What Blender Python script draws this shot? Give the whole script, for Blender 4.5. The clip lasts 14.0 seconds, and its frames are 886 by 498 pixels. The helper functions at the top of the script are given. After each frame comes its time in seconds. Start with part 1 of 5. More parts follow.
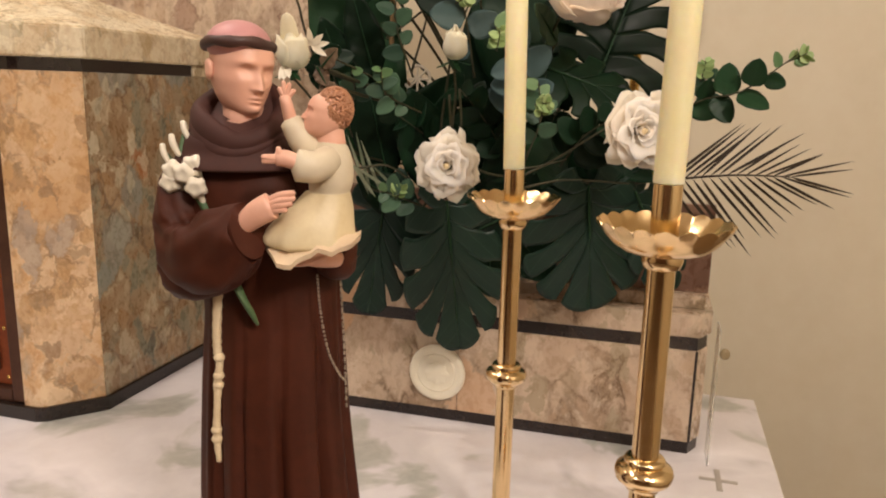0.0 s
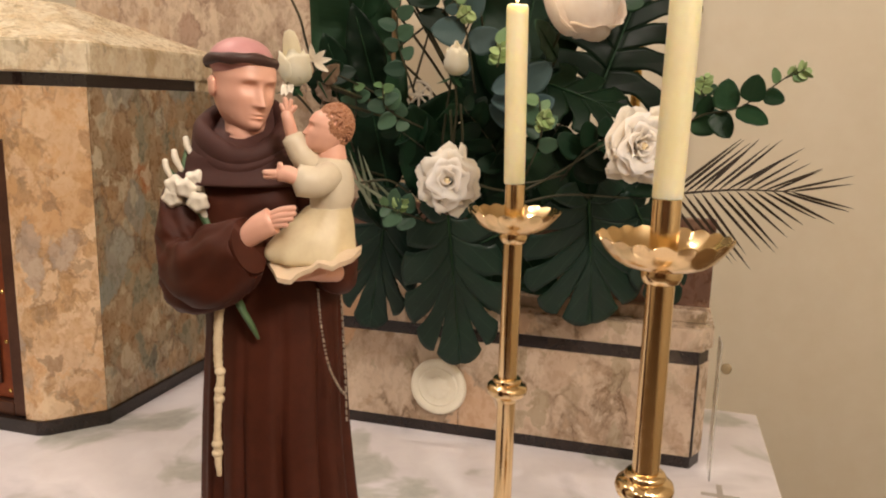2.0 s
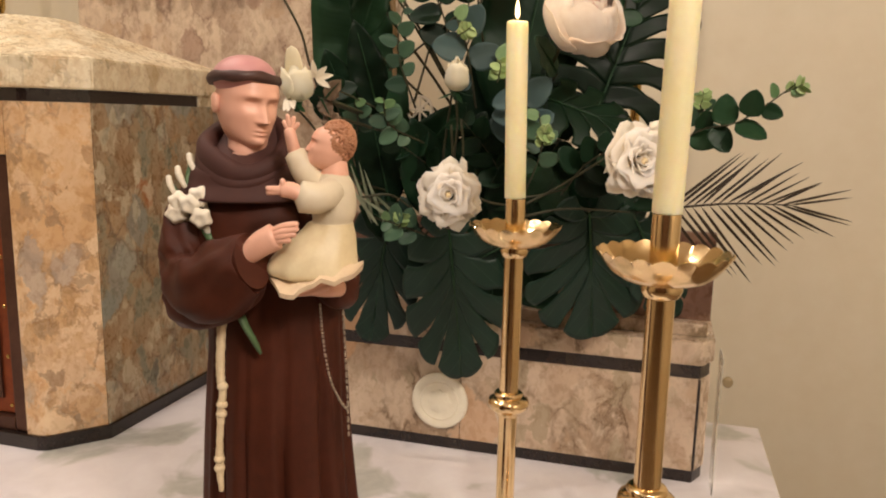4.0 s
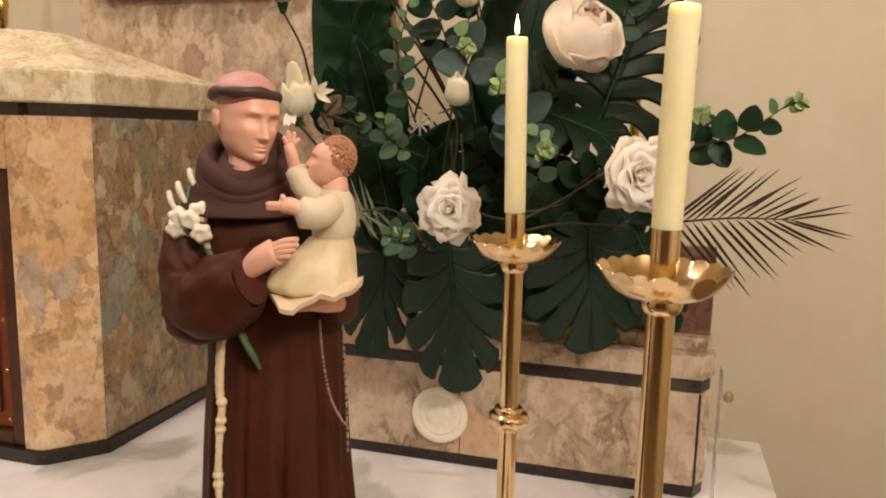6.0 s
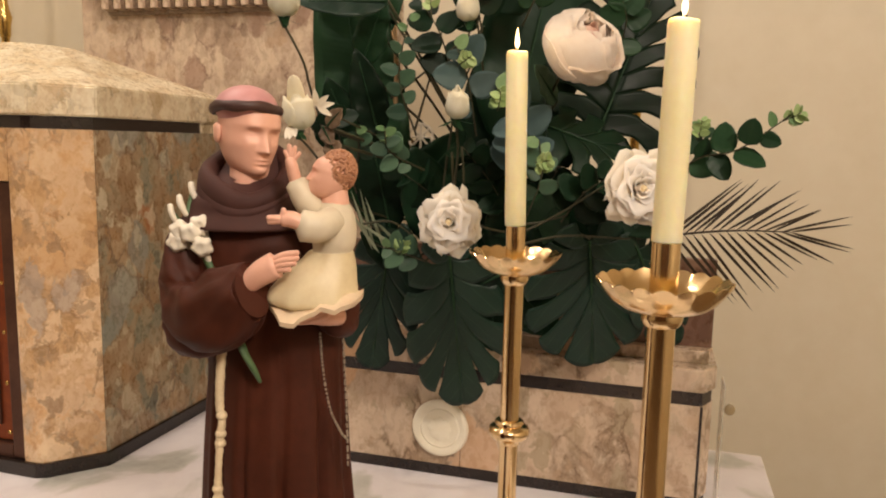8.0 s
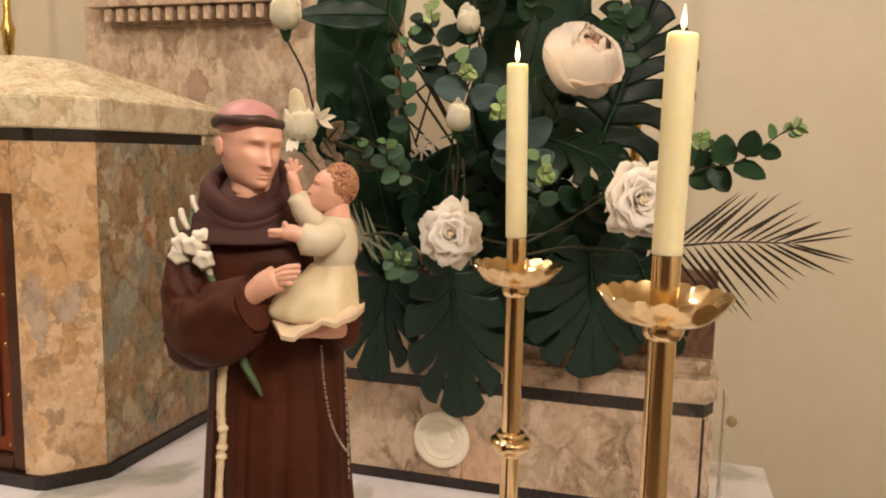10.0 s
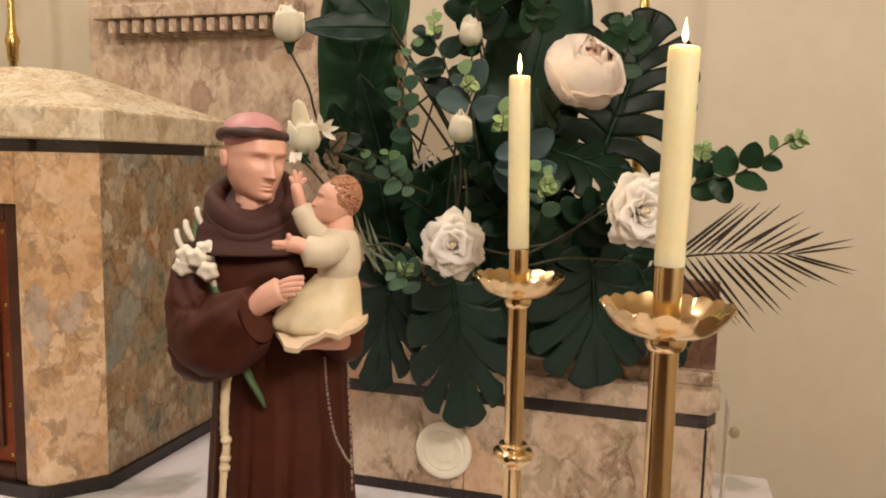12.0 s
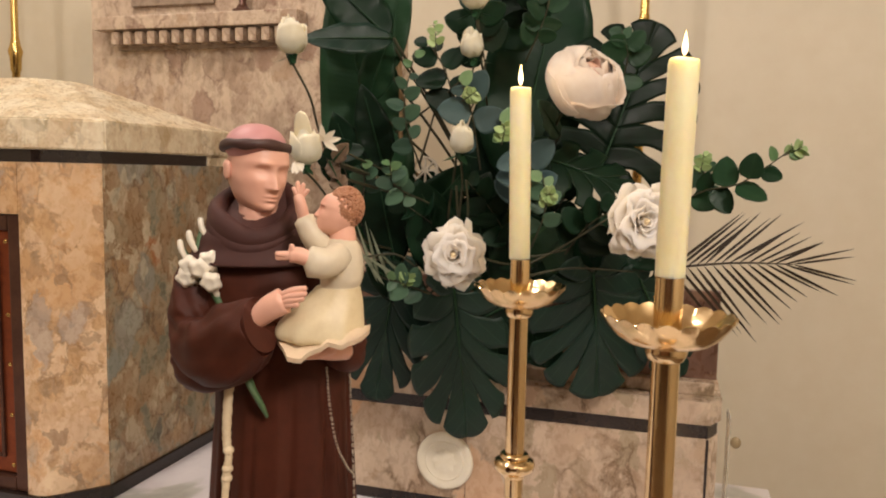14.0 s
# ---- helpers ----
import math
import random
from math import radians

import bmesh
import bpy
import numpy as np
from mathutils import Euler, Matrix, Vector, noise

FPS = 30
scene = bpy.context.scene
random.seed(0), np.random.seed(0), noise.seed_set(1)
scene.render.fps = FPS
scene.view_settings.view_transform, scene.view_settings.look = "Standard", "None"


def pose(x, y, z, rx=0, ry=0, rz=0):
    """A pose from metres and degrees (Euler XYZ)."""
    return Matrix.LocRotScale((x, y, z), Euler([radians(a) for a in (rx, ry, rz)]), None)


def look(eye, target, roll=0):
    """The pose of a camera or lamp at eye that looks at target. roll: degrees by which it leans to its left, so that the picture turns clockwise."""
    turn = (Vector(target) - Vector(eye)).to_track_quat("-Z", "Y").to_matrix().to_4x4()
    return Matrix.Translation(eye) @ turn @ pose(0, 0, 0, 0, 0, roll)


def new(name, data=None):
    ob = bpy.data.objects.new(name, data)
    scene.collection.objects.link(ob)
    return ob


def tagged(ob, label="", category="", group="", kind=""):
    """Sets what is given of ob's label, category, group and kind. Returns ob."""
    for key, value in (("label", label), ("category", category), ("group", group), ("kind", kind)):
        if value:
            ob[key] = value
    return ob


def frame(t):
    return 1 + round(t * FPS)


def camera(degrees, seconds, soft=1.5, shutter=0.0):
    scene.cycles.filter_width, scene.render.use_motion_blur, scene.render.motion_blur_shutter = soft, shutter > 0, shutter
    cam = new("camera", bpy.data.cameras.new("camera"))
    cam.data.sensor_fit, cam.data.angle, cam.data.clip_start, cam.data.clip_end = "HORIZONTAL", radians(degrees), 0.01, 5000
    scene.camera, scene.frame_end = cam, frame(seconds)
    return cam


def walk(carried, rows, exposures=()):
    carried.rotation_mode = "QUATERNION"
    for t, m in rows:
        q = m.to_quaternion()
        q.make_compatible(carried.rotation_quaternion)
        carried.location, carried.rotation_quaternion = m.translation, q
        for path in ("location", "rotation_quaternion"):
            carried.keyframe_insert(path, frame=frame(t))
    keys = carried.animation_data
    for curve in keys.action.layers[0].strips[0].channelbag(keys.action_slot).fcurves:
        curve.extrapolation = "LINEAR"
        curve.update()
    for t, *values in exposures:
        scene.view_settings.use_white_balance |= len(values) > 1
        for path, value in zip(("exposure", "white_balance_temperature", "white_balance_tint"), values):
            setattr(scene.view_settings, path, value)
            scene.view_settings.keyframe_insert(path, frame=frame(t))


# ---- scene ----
cam = camera(61.1, 14.0, soft=2.0)

PATH = [
    (0, (0.028, -0.067, 0.867), (-0.495, 1.819, 0.455), 1.4),
    (0.5, (0.03, -0.068, 0.867), (-0.497, 1.82, 0.465), 1.4),
    (1, (0.031, -0.069, 0.868), (-0.498, 1.82, 0.474), 1.4),
    (1.5, (0.032, -0.07, 0.87), (-0.499, 1.82, 0.484), 1.4),
    (2, (0.032, -0.071, 0.869), (-0.5, 1.82, 0.493), 1.4),
    (2.5, (0.032, -0.071, 0.871), (-0.501, 1.821, 0.503), 1.4),
    (3, (0.032, -0.073, 0.871), (-0.501, 1.821, 0.512), 1.3),
    (5.5, (0.034, -0.077, 0.876), (-0.505, 1.823, 0.558), 1.3),
    (6, (0.033, -0.076, 0.876), (-0.506, 1.825, 0.567), 1.3),
    (6.5, (0.034, -0.076, 0.877), (-0.507, 1.826, 0.575), 1.3),
    (7, (0.034, -0.077, 0.878), (-0.507, 1.826, 0.584), 1.3),
    (7.5, (0.034, -0.077, 0.878), (-0.508, 1.827, 0.592), 1.3),
    (10, (0.035, -0.079, 0.882), (-0.513, 1.828, 0.63), 1.2),
    (10.5, (0.035, -0.079, 0.883), (-0.514, 1.828, 0.638), 1.2),
    (11, (0.035, -0.08, 0.883), (-0.516, 1.827, 0.644), 1.2),
    (11.5, (0.035, -0.083, 0.885), (-0.517, 1.825, 0.651), 1.2),
    (12, (0.034, -0.083, 0.885), (-0.519, 1.826, 0.658), 1.2),
    (12.5, (0.034, -0.084, 0.886), (-0.52, 1.825, 0.665), 1.2),
    (13, (0.034, -0.086, 0.886), (-0.521, 1.824, 0.672), 1.2),
    (13.5, (0.033, -0.086, 0.887), (-0.521, 1.824, 0.679), 1.2),
    (14, (0.034, -0.088, 0.887), (-0.522, 1.823, 0.685), 1.2),
]
BALANCE = [(0, -0.09, 6500, 10), (3, -0.09, 6560, 10), (6.5, -0.09, 6760, 10), (10, -0.09, 6800, 10), (12, -0.09, 6500, 10), (14, -0.09, 6320, 10)]
walk(cam, [(t, look(eye, target, roll)) for t, eye, target, roll in PATH], BALANCE)

# ---- light ----
world = bpy.data.worlds.new("world")
scene.world = world
world.use_nodes = True
world.node_tree.nodes["Background"].inputs[0].default_value = (1.0, 0.85, 0.68, 1)
world.node_tree.nodes["Background"].inputs[1].default_value = 0.05


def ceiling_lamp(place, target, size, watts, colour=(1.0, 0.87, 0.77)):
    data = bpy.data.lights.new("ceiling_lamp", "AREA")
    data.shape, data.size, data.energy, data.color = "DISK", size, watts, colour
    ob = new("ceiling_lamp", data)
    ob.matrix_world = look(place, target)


# Overhead church lamps out of view; the dentil shadows fall steeply from above.
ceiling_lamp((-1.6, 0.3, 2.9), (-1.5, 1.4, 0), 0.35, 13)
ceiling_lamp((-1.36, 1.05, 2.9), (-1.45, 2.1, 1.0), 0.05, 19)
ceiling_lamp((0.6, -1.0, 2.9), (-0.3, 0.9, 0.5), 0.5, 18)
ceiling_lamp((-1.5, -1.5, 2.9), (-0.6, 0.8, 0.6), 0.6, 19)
# Two invented fills that brighten the back wall, right and left.
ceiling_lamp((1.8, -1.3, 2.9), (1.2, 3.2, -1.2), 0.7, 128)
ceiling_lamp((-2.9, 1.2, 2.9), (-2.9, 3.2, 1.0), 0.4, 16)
# Invented fills over the nave and west wall, brightening reflections in the brass.
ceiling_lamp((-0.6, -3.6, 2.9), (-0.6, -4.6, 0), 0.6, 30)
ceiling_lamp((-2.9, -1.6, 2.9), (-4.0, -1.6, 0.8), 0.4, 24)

# ---- materials ----


def srgb(text):
    v = [int(text[i:i + 2], 16) / 255 for i in (0, 2, 4)]
    return (*[c / 12.92 if c < 0.04045 else ((c + 0.055) / 1.055) ** 2.4 for c in v], 1)


class Nodes:
    def __init__(self, name):
        self.mat = bpy.data.materials.new(name)
        self.mat.use_nodes = True
        self.tree = self.mat.node_tree
        self.bsdf = self.tree.nodes["Principled BSDF"]
        self.coord = self.add("ShaderNodeTexCoord").outputs["Object"]

    def add(self, kind, **values):
        node = self.tree.nodes.new(kind)
        for key, value in values.items():
            node.inputs[key].default_value = value
        return node

    def join(self, a, b):
        self.tree.links.new(a, b)

    def noise(self, scale, detail=4, rough=0.55, distort=0.0, vector=None):
        n = self.add("ShaderNodeTexNoise", Scale=scale, Detail=detail, Roughness=rough, Distortion=distort)
        self.join(vector or self.coord, n.inputs["Vector"])
        return n

    def ramp(self, fac, stops):
        n = self.add("ShaderNodeValToRGB")
        el = n.color_ramp.elements
        while len(el) < len(stops):
            el.new(0.5)
        for e, (p, c) in zip(el, stops):
            e.position, e.color = p, srgb(c) if isinstance(c, str) else (c, c, c, 1)
        self.join(fac, n.inputs[0])
        return n.outputs[0]

    def mix(self, fac, a, b, blend="MIX"):
        n = self.add("ShaderNodeMix")
        n.data_type, n.blend_type = "RGBA", blend
        for value, slot in ((fac, 0), (a, 6), (b, 7)):
            if isinstance(value, (int, float, tuple)):
                n.inputs[slot].default_value = value
            else:
                self.join(value, n.inputs[slot])
        return n.outputs[2]

    def bump(self, height, strength, distance=0.002):
        n = self.add("ShaderNodeBump", Strength=strength, Distance=distance)
        self.join(height, n.inputs["Height"])
        self.join(n.outputs[0], self.bsdf.inputs["Normal"])

    def base(self, colour):
        if isinstance(colour, tuple):
            self.bsdf.inputs["Base Color"].default_value = colour
        else:
            self.join(colour, self.bsdf.inputs["Base Color"])

    def put(self, **values):
        for key, value in values.items():
            self.bsdf.inputs[key.replace("_", " ")].default_value = value
        return self.mat


def breccia(name, stops, vein, scale, veins=0.6, rough=0.28, stretch=(1, 1, 0.75), patch=None, accents=(), ragged=0.042, shift=(0, 0, 0)):
    """Polished marble of broken fragments: large and small chips of differing colour, cloudy inside, with uneven veins between.
    accents: (colour, share) of rare chips."""
    n = Nodes(name)
    mp = n.add("ShaderNodeMapping", Scale=stretch, Location=shift)
    n.join(n.coord, mp.inputs["Vector"])
    warp = n.noise(scale * 1.7, 6, 0.68, 0.4, mp.outputs[0])
    vec = n.add("ShaderNodeMixRGB")
    vec.blend_type = "LINEAR_LIGHT"
    vec.inputs[0].default_value = ragged
    n.join(mp.outputs[0], vec.inputs[1])
    n.join(warp.outputs["Color"], vec.inputs[2])

    def chips(density, soft):
        v = n.add("ShaderNodeTexVoronoi", Scale=density)
        v.feature = "SMOOTH_F1"
        v.inputs["Smoothness"].default_value = soft
        n.join(vec.outputs[0], v.inputs["Vector"])
        sep = n.add("ShaderNodeSeparateColor")
        n.join(v.outputs["Color"], sep.inputs[0])
        return sep.outputs

    big, small = chips(scale, 0.22), chips(scale * 2.1, 0.2)
    edge = n.add("ShaderNodeTexVoronoi", Scale=scale)
    edge.feature = "DISTANCE_TO_EDGE"
    n.join(vec.outputs[0], edge.inputs["Vector"])
    cloud = n.noise(scale * 0.45, 4, 0.55, 0.8, mp.outputs[0])
    both = n.mix(0.4, n.mix(0.46, big[0], small[0]), cloud.outputs["Fac"])
    col = n.ramp(both, stops)
    fine = n.noise(scale * 4, 6, 0.7, 0.5, mp.outputs[0])
    col = n.mix(0.3, col, n.ramp(fine.outputs["Fac"], [(0.3, 0.28), (0.7, 0.72)]), "OVERLAY")
    if patch:
        wide = n.noise(scale * 0.25, 3, 0.5, 0.8, mp.outputs[0])
        col = n.mix(n.ramp(wide.outputs["Fac"], [(0.5, 0.0), (0.62, 0.5)]), col, srgb(patch))
    for k, (tint, share) in enumerate(accents):
        source = (big[1], small[1], big[2], small[2])[k % 4]
        col = n.mix(n.ramp(source, [(1 - share, 0.0), (1 - share * 0.6, 0.6)]), col, srgb(tint))
    line = n.ramp(edge.outputs["Distance"], [(0.0, 1.0), (0.09, 0.0)])
    gate = n.ramp(n.noise(scale * 0.7, 4, 0.6, 0.6, mp.outputs[0]).outputs["Fac"], [(0.44, 0.0), (0.60, veins)])
    col = n.mix(n.mix(1.0, line, gate, "MULTIPLY"), col, srgb(vein))
    n.base(col)
    rr = n.ramp(fine.outputs["Fac"], [(0.3, rough * 0.75), (0.7, rough * 1.3)])
    n.join(rr, n.bsdf.inputs["Roughness"])
    n.bump(fine.outputs["Fac"], 0.05, 0.0008)
    return n.mat


def plain(name, colour, second, scale, rough, bump=0.1, metal=0.0, detail=5, **more):
    """Paint, wax, cloth and the like: one colour that drifts into a second, with fine grain."""
    n = Nodes(name)
    a = n.noise(scale, detail, 0.6)
    b = n.noise(scale * 9, 3, 0.6)
    fac = n.mix(0.35, a.outputs["Fac"], b.outputs["Fac"])
    n.base(n.ramp(fac, [(0.36, colour), (0.64, second)]))
    n.join(n.ramp(b.outputs["Fac"], [(0.3, max(rough - 0.06, 0.02)), (0.7, rough + 0.06)]), n.bsdf.inputs["Roughness"])
    if bump:
        n.bump(b.outputs["Fac"], bump, 0.001)
    return n.put(Metallic=metal, **more)


def leafy(name, dark, light, rough=0.38, gloss=0.25, ribs=0.0, slant=0.55, rib_colour="4a6450"):
    """Foliage: colour differs from leaf to leaf, with blotches, a midrib and, where ribs is set, slanting side ribs that many to the metre."""
    n = Nodes(name)
    info = n.add("ShaderNodeObjectInfo").outputs["Random"]
    blot = n.noise(22, 4, 0.6)
    fac = n.mix(0.5, info, blot.outputs["Fac"])
    col = n.ramp(fac, [(0.25, dark), (0.75, light)])
    height = n.noise(90, 3, 0.6).outputs["Fac"]
    if ribs:
        sep = n.add("ShaderNodeSeparateXYZ")
        n.join(n.coord, sep.inputs[0])

        def calc(kind, a, b=None):
            m = n.add("ShaderNodeMath")
            m.operation = kind
            for value, slot in ((a, 0), (b, 1)):
                if value is None:
                    continue
                if isinstance(value, (int, float)):
                    m.inputs[slot].default_value = value
                else:
                    n.join(value, m.inputs[slot])
            return m.outputs[0]

        across = calc("ABSOLUTE", sep.outputs["X"])
        run = calc("SUBTRACT", sep.outputs["Y"], calc("MULTIPLY", across, slant))
        wander = calc("MULTIPLY", n.noise(14, 3, 0.5).outputs["Fac"], 0.02)
        wave = calc("ABSOLUTE", calc("SINE", calc("MULTIPLY", calc("ADD", run, wander), ribs * math.pi)))
        line = n.ramp(wave, [(0.0, 1.0), (0.16, 0.0)])
        spine = n.ramp(across, [(0.0, 1.0), (0.004, 0.0)])
        vein = n.mix(1.0, line, spine, "LIGHTEN")
        col = n.mix(n.mix(1.0, vein, n.ramp(blot.outputs["Fac"], [(0.3, 0.1), (0.7, 0.55)]), "MULTIPLY"), col, srgb(rib_colour))
        height = n.mix(0.75, height, wave)
    n.base(col)
    n.bump(height, 0.14 if ribs else 0.12, 0.0015 if ribs else 0.001)
    n.join(n.ramp(blot.outputs["Fac"], [(0.3, rough * 0.8), (0.7, rough * 1.25)]), n.bsdf.inputs["Roughness"])
    return n.put(Specular_IOR_Level=gloss)


def petal_mat(name, colour, second, heart):
    n = Nodes(name)
    a = n.noise(30, 4, 0.6)
    col = n.ramp(a.outputs["Fac"], [(0.3, colour), (0.7, second)])
    sep = n.add("ShaderNodeSeparateXYZ")
    n.join(n.coord, sep.inputs[0])
    n.base(n.mix(n.ramp(sep.outputs["Z"], [(0.0, 0.75), (0.035, 0.0)]), col, srgb(heart)))
    n.bump(n.noise(70, 3, 0.6).outputs["Fac"], 0.2, 0.001)
    return n.put(Roughness=0.65, Subsurface_Weight=0.6, Subsurface_Radius=(1.0, 0.85, 0.7), Subsurface_Scale=0.008)


honey_marble = breccia("honey_marble", [(0.22, "9c8468"), (0.36, "c29c70"), (0.46, "d0b08c"), (0.56, "dcc09c"), (0.68, "d0a678"), (0.8, "bca68c")],
                       "7a5c42", 15, 0.6, patch="c89c6c", accents=(("a79c92", 0.10), ("86694c", 0.12), ("ead2ae", 0.12)))
grey_marble = breccia("grey_green_marble", [(0.2, "625e50"), (0.34, "827e6a"), (0.45, "9e8d72"), (0.54, "8e7050"), (0.66, "bcac90"), (0.8, "82867a")],
                      "5c4636", 11.5, 0.7, accents=(("a8602e", 0.07), ("a8845c", 0.10), ("858c86", 0.16), ("c8bca2", 0.12)))
pink_marble = breccia("pink_marble", [(0.22, "96806c"), (0.42, "b09a84"), (0.6, "c0ac94"), (0.8, "a6907c")], "705446", 13, 0.8,
                      accents=(("8c6c5c", 0.10), ("a08468", 0.10)))
pale_marble = breccia("pale_marble", [(0.22, "a2886e"), (0.40, "b49d86"), (0.6, "c6b29c"), (0.8, "a88e72")], "6a5238", 9, 1.0,
                      accents=(("c89a70", 0.12), ("94866a", 0.2)), ragged=0.05)
cap_marble = breccia("cream_marble", [(0.22, "c4ab86"), (0.42, "d6c4a4"), (0.62, "e4d8bc"), (0.8, "c8b494")], "8a7250", 17, 0.5,
                     accents=(("b29a72", 0.10), ("9c8c6c", 0.08)))
brown_marble = breccia("brown_marble", [(0.25, "64493a"), (0.5, "806050"), (0.75, "6e5446")], "41281c", 12, 0.4, accents=(("9a7c66", 0.12),))
taupe_marble = breccia("taupe_marble", [(0.25, "7d6c5c"), (0.5, "93816e"), (0.75, "857464")], "5e4c40", 12, 0.4)


def white_marble():
    n = Nodes("white_marble")
    big = n.noise(3.0, 4, 0.5, 0.5)
    fine = n.noise(14, 7, 0.65, 0.8)
    col = n.ramp(big.outputs["Fac"], [(0.33, "b2b2ac"), (0.385, "bfbfba"), (0.43, "dfdbde"), (0.60, "eae6ea"), (0.66, "dedade"), (0.72, "c8c6c4")])
    n.base(n.mix(0.25, col, n.ramp(fine.outputs["Fac"], [(0.35, 0.3), (0.65, 0.7)]), "OVERLAY"))
    n.bump(fine.outputs["Fac"], 0.04, 0.0006)
    return n.put(Roughness=0.16)


mensa_marble = white_marble()
dark_marble = plain("dark_marble", "1d1614", "2c221e", 12, 0.22, 0.03)
wall_paint = plain("cream_wall_paint", "d8ccb2", "ded4bd", 1.4, 0.6, 0.08)
ceiling_paint = plain("ceiling_paint", "d8cdb8", "ddd3c0", 1.5, 0.8, 0.05)
# Brown chosen so the unseen nave side reflects dark in the brass.
nave_brown = plain("brown_wood_panelling", "624630", "765640", 4, 0.45, 0.1)
floor_stone = plain("floor_stone", "6a5844", "7c6850", 2.5, 0.35, 0.05)
inlay = plain("grey_inlay", "a9a29c", "b4ada6", 30, 0.4, 0.1)
brass = plain("polished_brass", "e8c896", "f2d8ac", 6, 0.17, 0.0, 1.0)
old_brass = plain("satin_brass", "c8a660", "d4b470", 9, 0.25, 0.03, 1.0)
bronze = plain("copper_bronze", "7a3c26", "96502f", 10, 0.36, 0.08, 0.75)
bronze_dark = plain("dark_bronze", "4b3026", "5e4032", 14, 0.4, 0.08, 0.6)
wax = plain("ivory_wax", "e2dab0", "e9e2be", 9, 0.42, 0.04, Subsurface_Weight=0.8, Subsurface_Radius=(1.0, 0.8, 0.45), Subsurface_Scale=0.03)
wick_mat = plain("burnt_wick", "141210", "221c18", 60, 0.9, 0.2)
plaster = plain("ivory_plaster", "e6dec8", "ece6d4", 25, 0.55, 0.1)
robe_mat = plain("brown_robe_paint", "3a1a0f", "4c2416", 9, 0.58, 0.06, Specular_IOR_Level=0.22)
cape_mat = plain("brown_cape_paint", "3f2521", "4b2f2a", 9, 0.7, 0.08, Specular_IOR_Level=0.3)
skin_mat = plain("painted_flesh", "e0aa92", "e6b49e", 12, 0.42, 0.04)
scalp_mat = plain("painted_scalp", "c48c8c", "cc9896", 12, 0.45, 0.04)
hair_mat = plain("painted_dark_hair", "3c2622", "4b322c", 30, 0.5, 0.3)
auburn_mat = plain("painted_auburn_hair", "9e6a4c", "bc8a68", 40, 0.5, 0.4)
gown_mat = plain("painted_cream_gown", "cdc0a6", "d8ccb4", 10, 0.45, 0.05)
gown_gold = plain("painted_buff_gown", "cdbb94", "dbcca8", 14, 0.45, 0.06)
book_mat = plain("painted_cream_cloth", "dcbfa0", "e6d2b4", 14, 0.5, 0.05)
lily_mat = plain("painted_white_lily", "e6dcc8", "efe8d8", 25, 0.5, 0.06)
lily_green = plain("painted_green_stem", "3f5a38", "55704a", 25, 0.5, 0.06)
rope_mat = plain("painted_cream_rope", "cdb793", "e0cfae", 60, 0.6, 0.3)
bead_mat = plain("steel_beads", "8c8274", "a89c8a", 40, 0.3, 0.05, 0.5)
leaf_dark = leafy("dark_leaf", "0c1a10", "16301e", 0.42, 0.14, 42, 0.5, "1a3022")
leaf_deep = leafy("deep_green_leaf", "152e1b", "234228", 0.44, 0.2, 70, 0.35, "26422a")
leaf_teal = leafy("monstera_leaf_green", "10241d", "1b3328", 0.42, 0.25, 22, 1.3, "3c5446")
leaf_blue = leafy("blue_eucalyptus", "2a3c3b", "42585a", 0.55)
leaf_euc = leafy("green_eucalyptus", "2a4234", "4c6a52", 0.5)
leaf_fresh = leafy("fresh_tip", "507048", "749068", 0.5)
leaf_tip = leafy("pale_young_tip", "7d985e", "a4b884", 0.5)
leaf_taupe = leafy("dried_taupe_leaf", "5e4c3c", "7c6854", 0.5)
leaf_palm = leafy("dry_palm", "2a2016", "3a2e20", 0.5)
stem_mat = plain("brown_green_stem", "2a2a18", "3c3a22", 40, 0.6, 0.2)
stalk_mat = plain("tan_stalk", "8a6c48", "a68a60", 30, 0.6, 0.2)
rose_mat = petal_mat("white_rose_petal", "f0e6da", "f7efe6", "e4cc9c")
rose_heart = plain("cream_rose_heart", "e2cfa4", "ecdcb8", 30, 0.6, 0.1)
bud_mat = petal_mat("cream_bud_petal", "e9dcb8", "f1e8cc", "d8cfa0")
peony_mat = petal_mat("blush_peony_petal", "dcc4ae", "e6d4c2", "d4aa92")
peony_heart = petal_mat("pink_peony_heart", "d0a08c", "dab4a0", "b87c6a")
cream_petal = plain("cream_petal", "ece0bc", "f2e8cc", 20, 0.6, 0.1)
white_metal = plain("white_painted_metal", "cfc6b4", "dcd4c4", 30, 0.5, 0.05)


def flame_material():
    n = Nodes("flame")
    sep = n.add("ShaderNodeSeparateXYZ")
    n.join(n.coord, sep.inputs[0])
    n.base(srgb("fff0c0"))
    n.join(n.ramp(sep.outputs["Z"], [(0.0, "ff9c50"), (0.010, "fff0c8"), (0.024, "ffe2a0"), (0.036, "ffa850")]), n.bsdf.inputs["Emission Color"])
    return n.put(Emission_Strength=5.0)


flame_mat = flame_material()

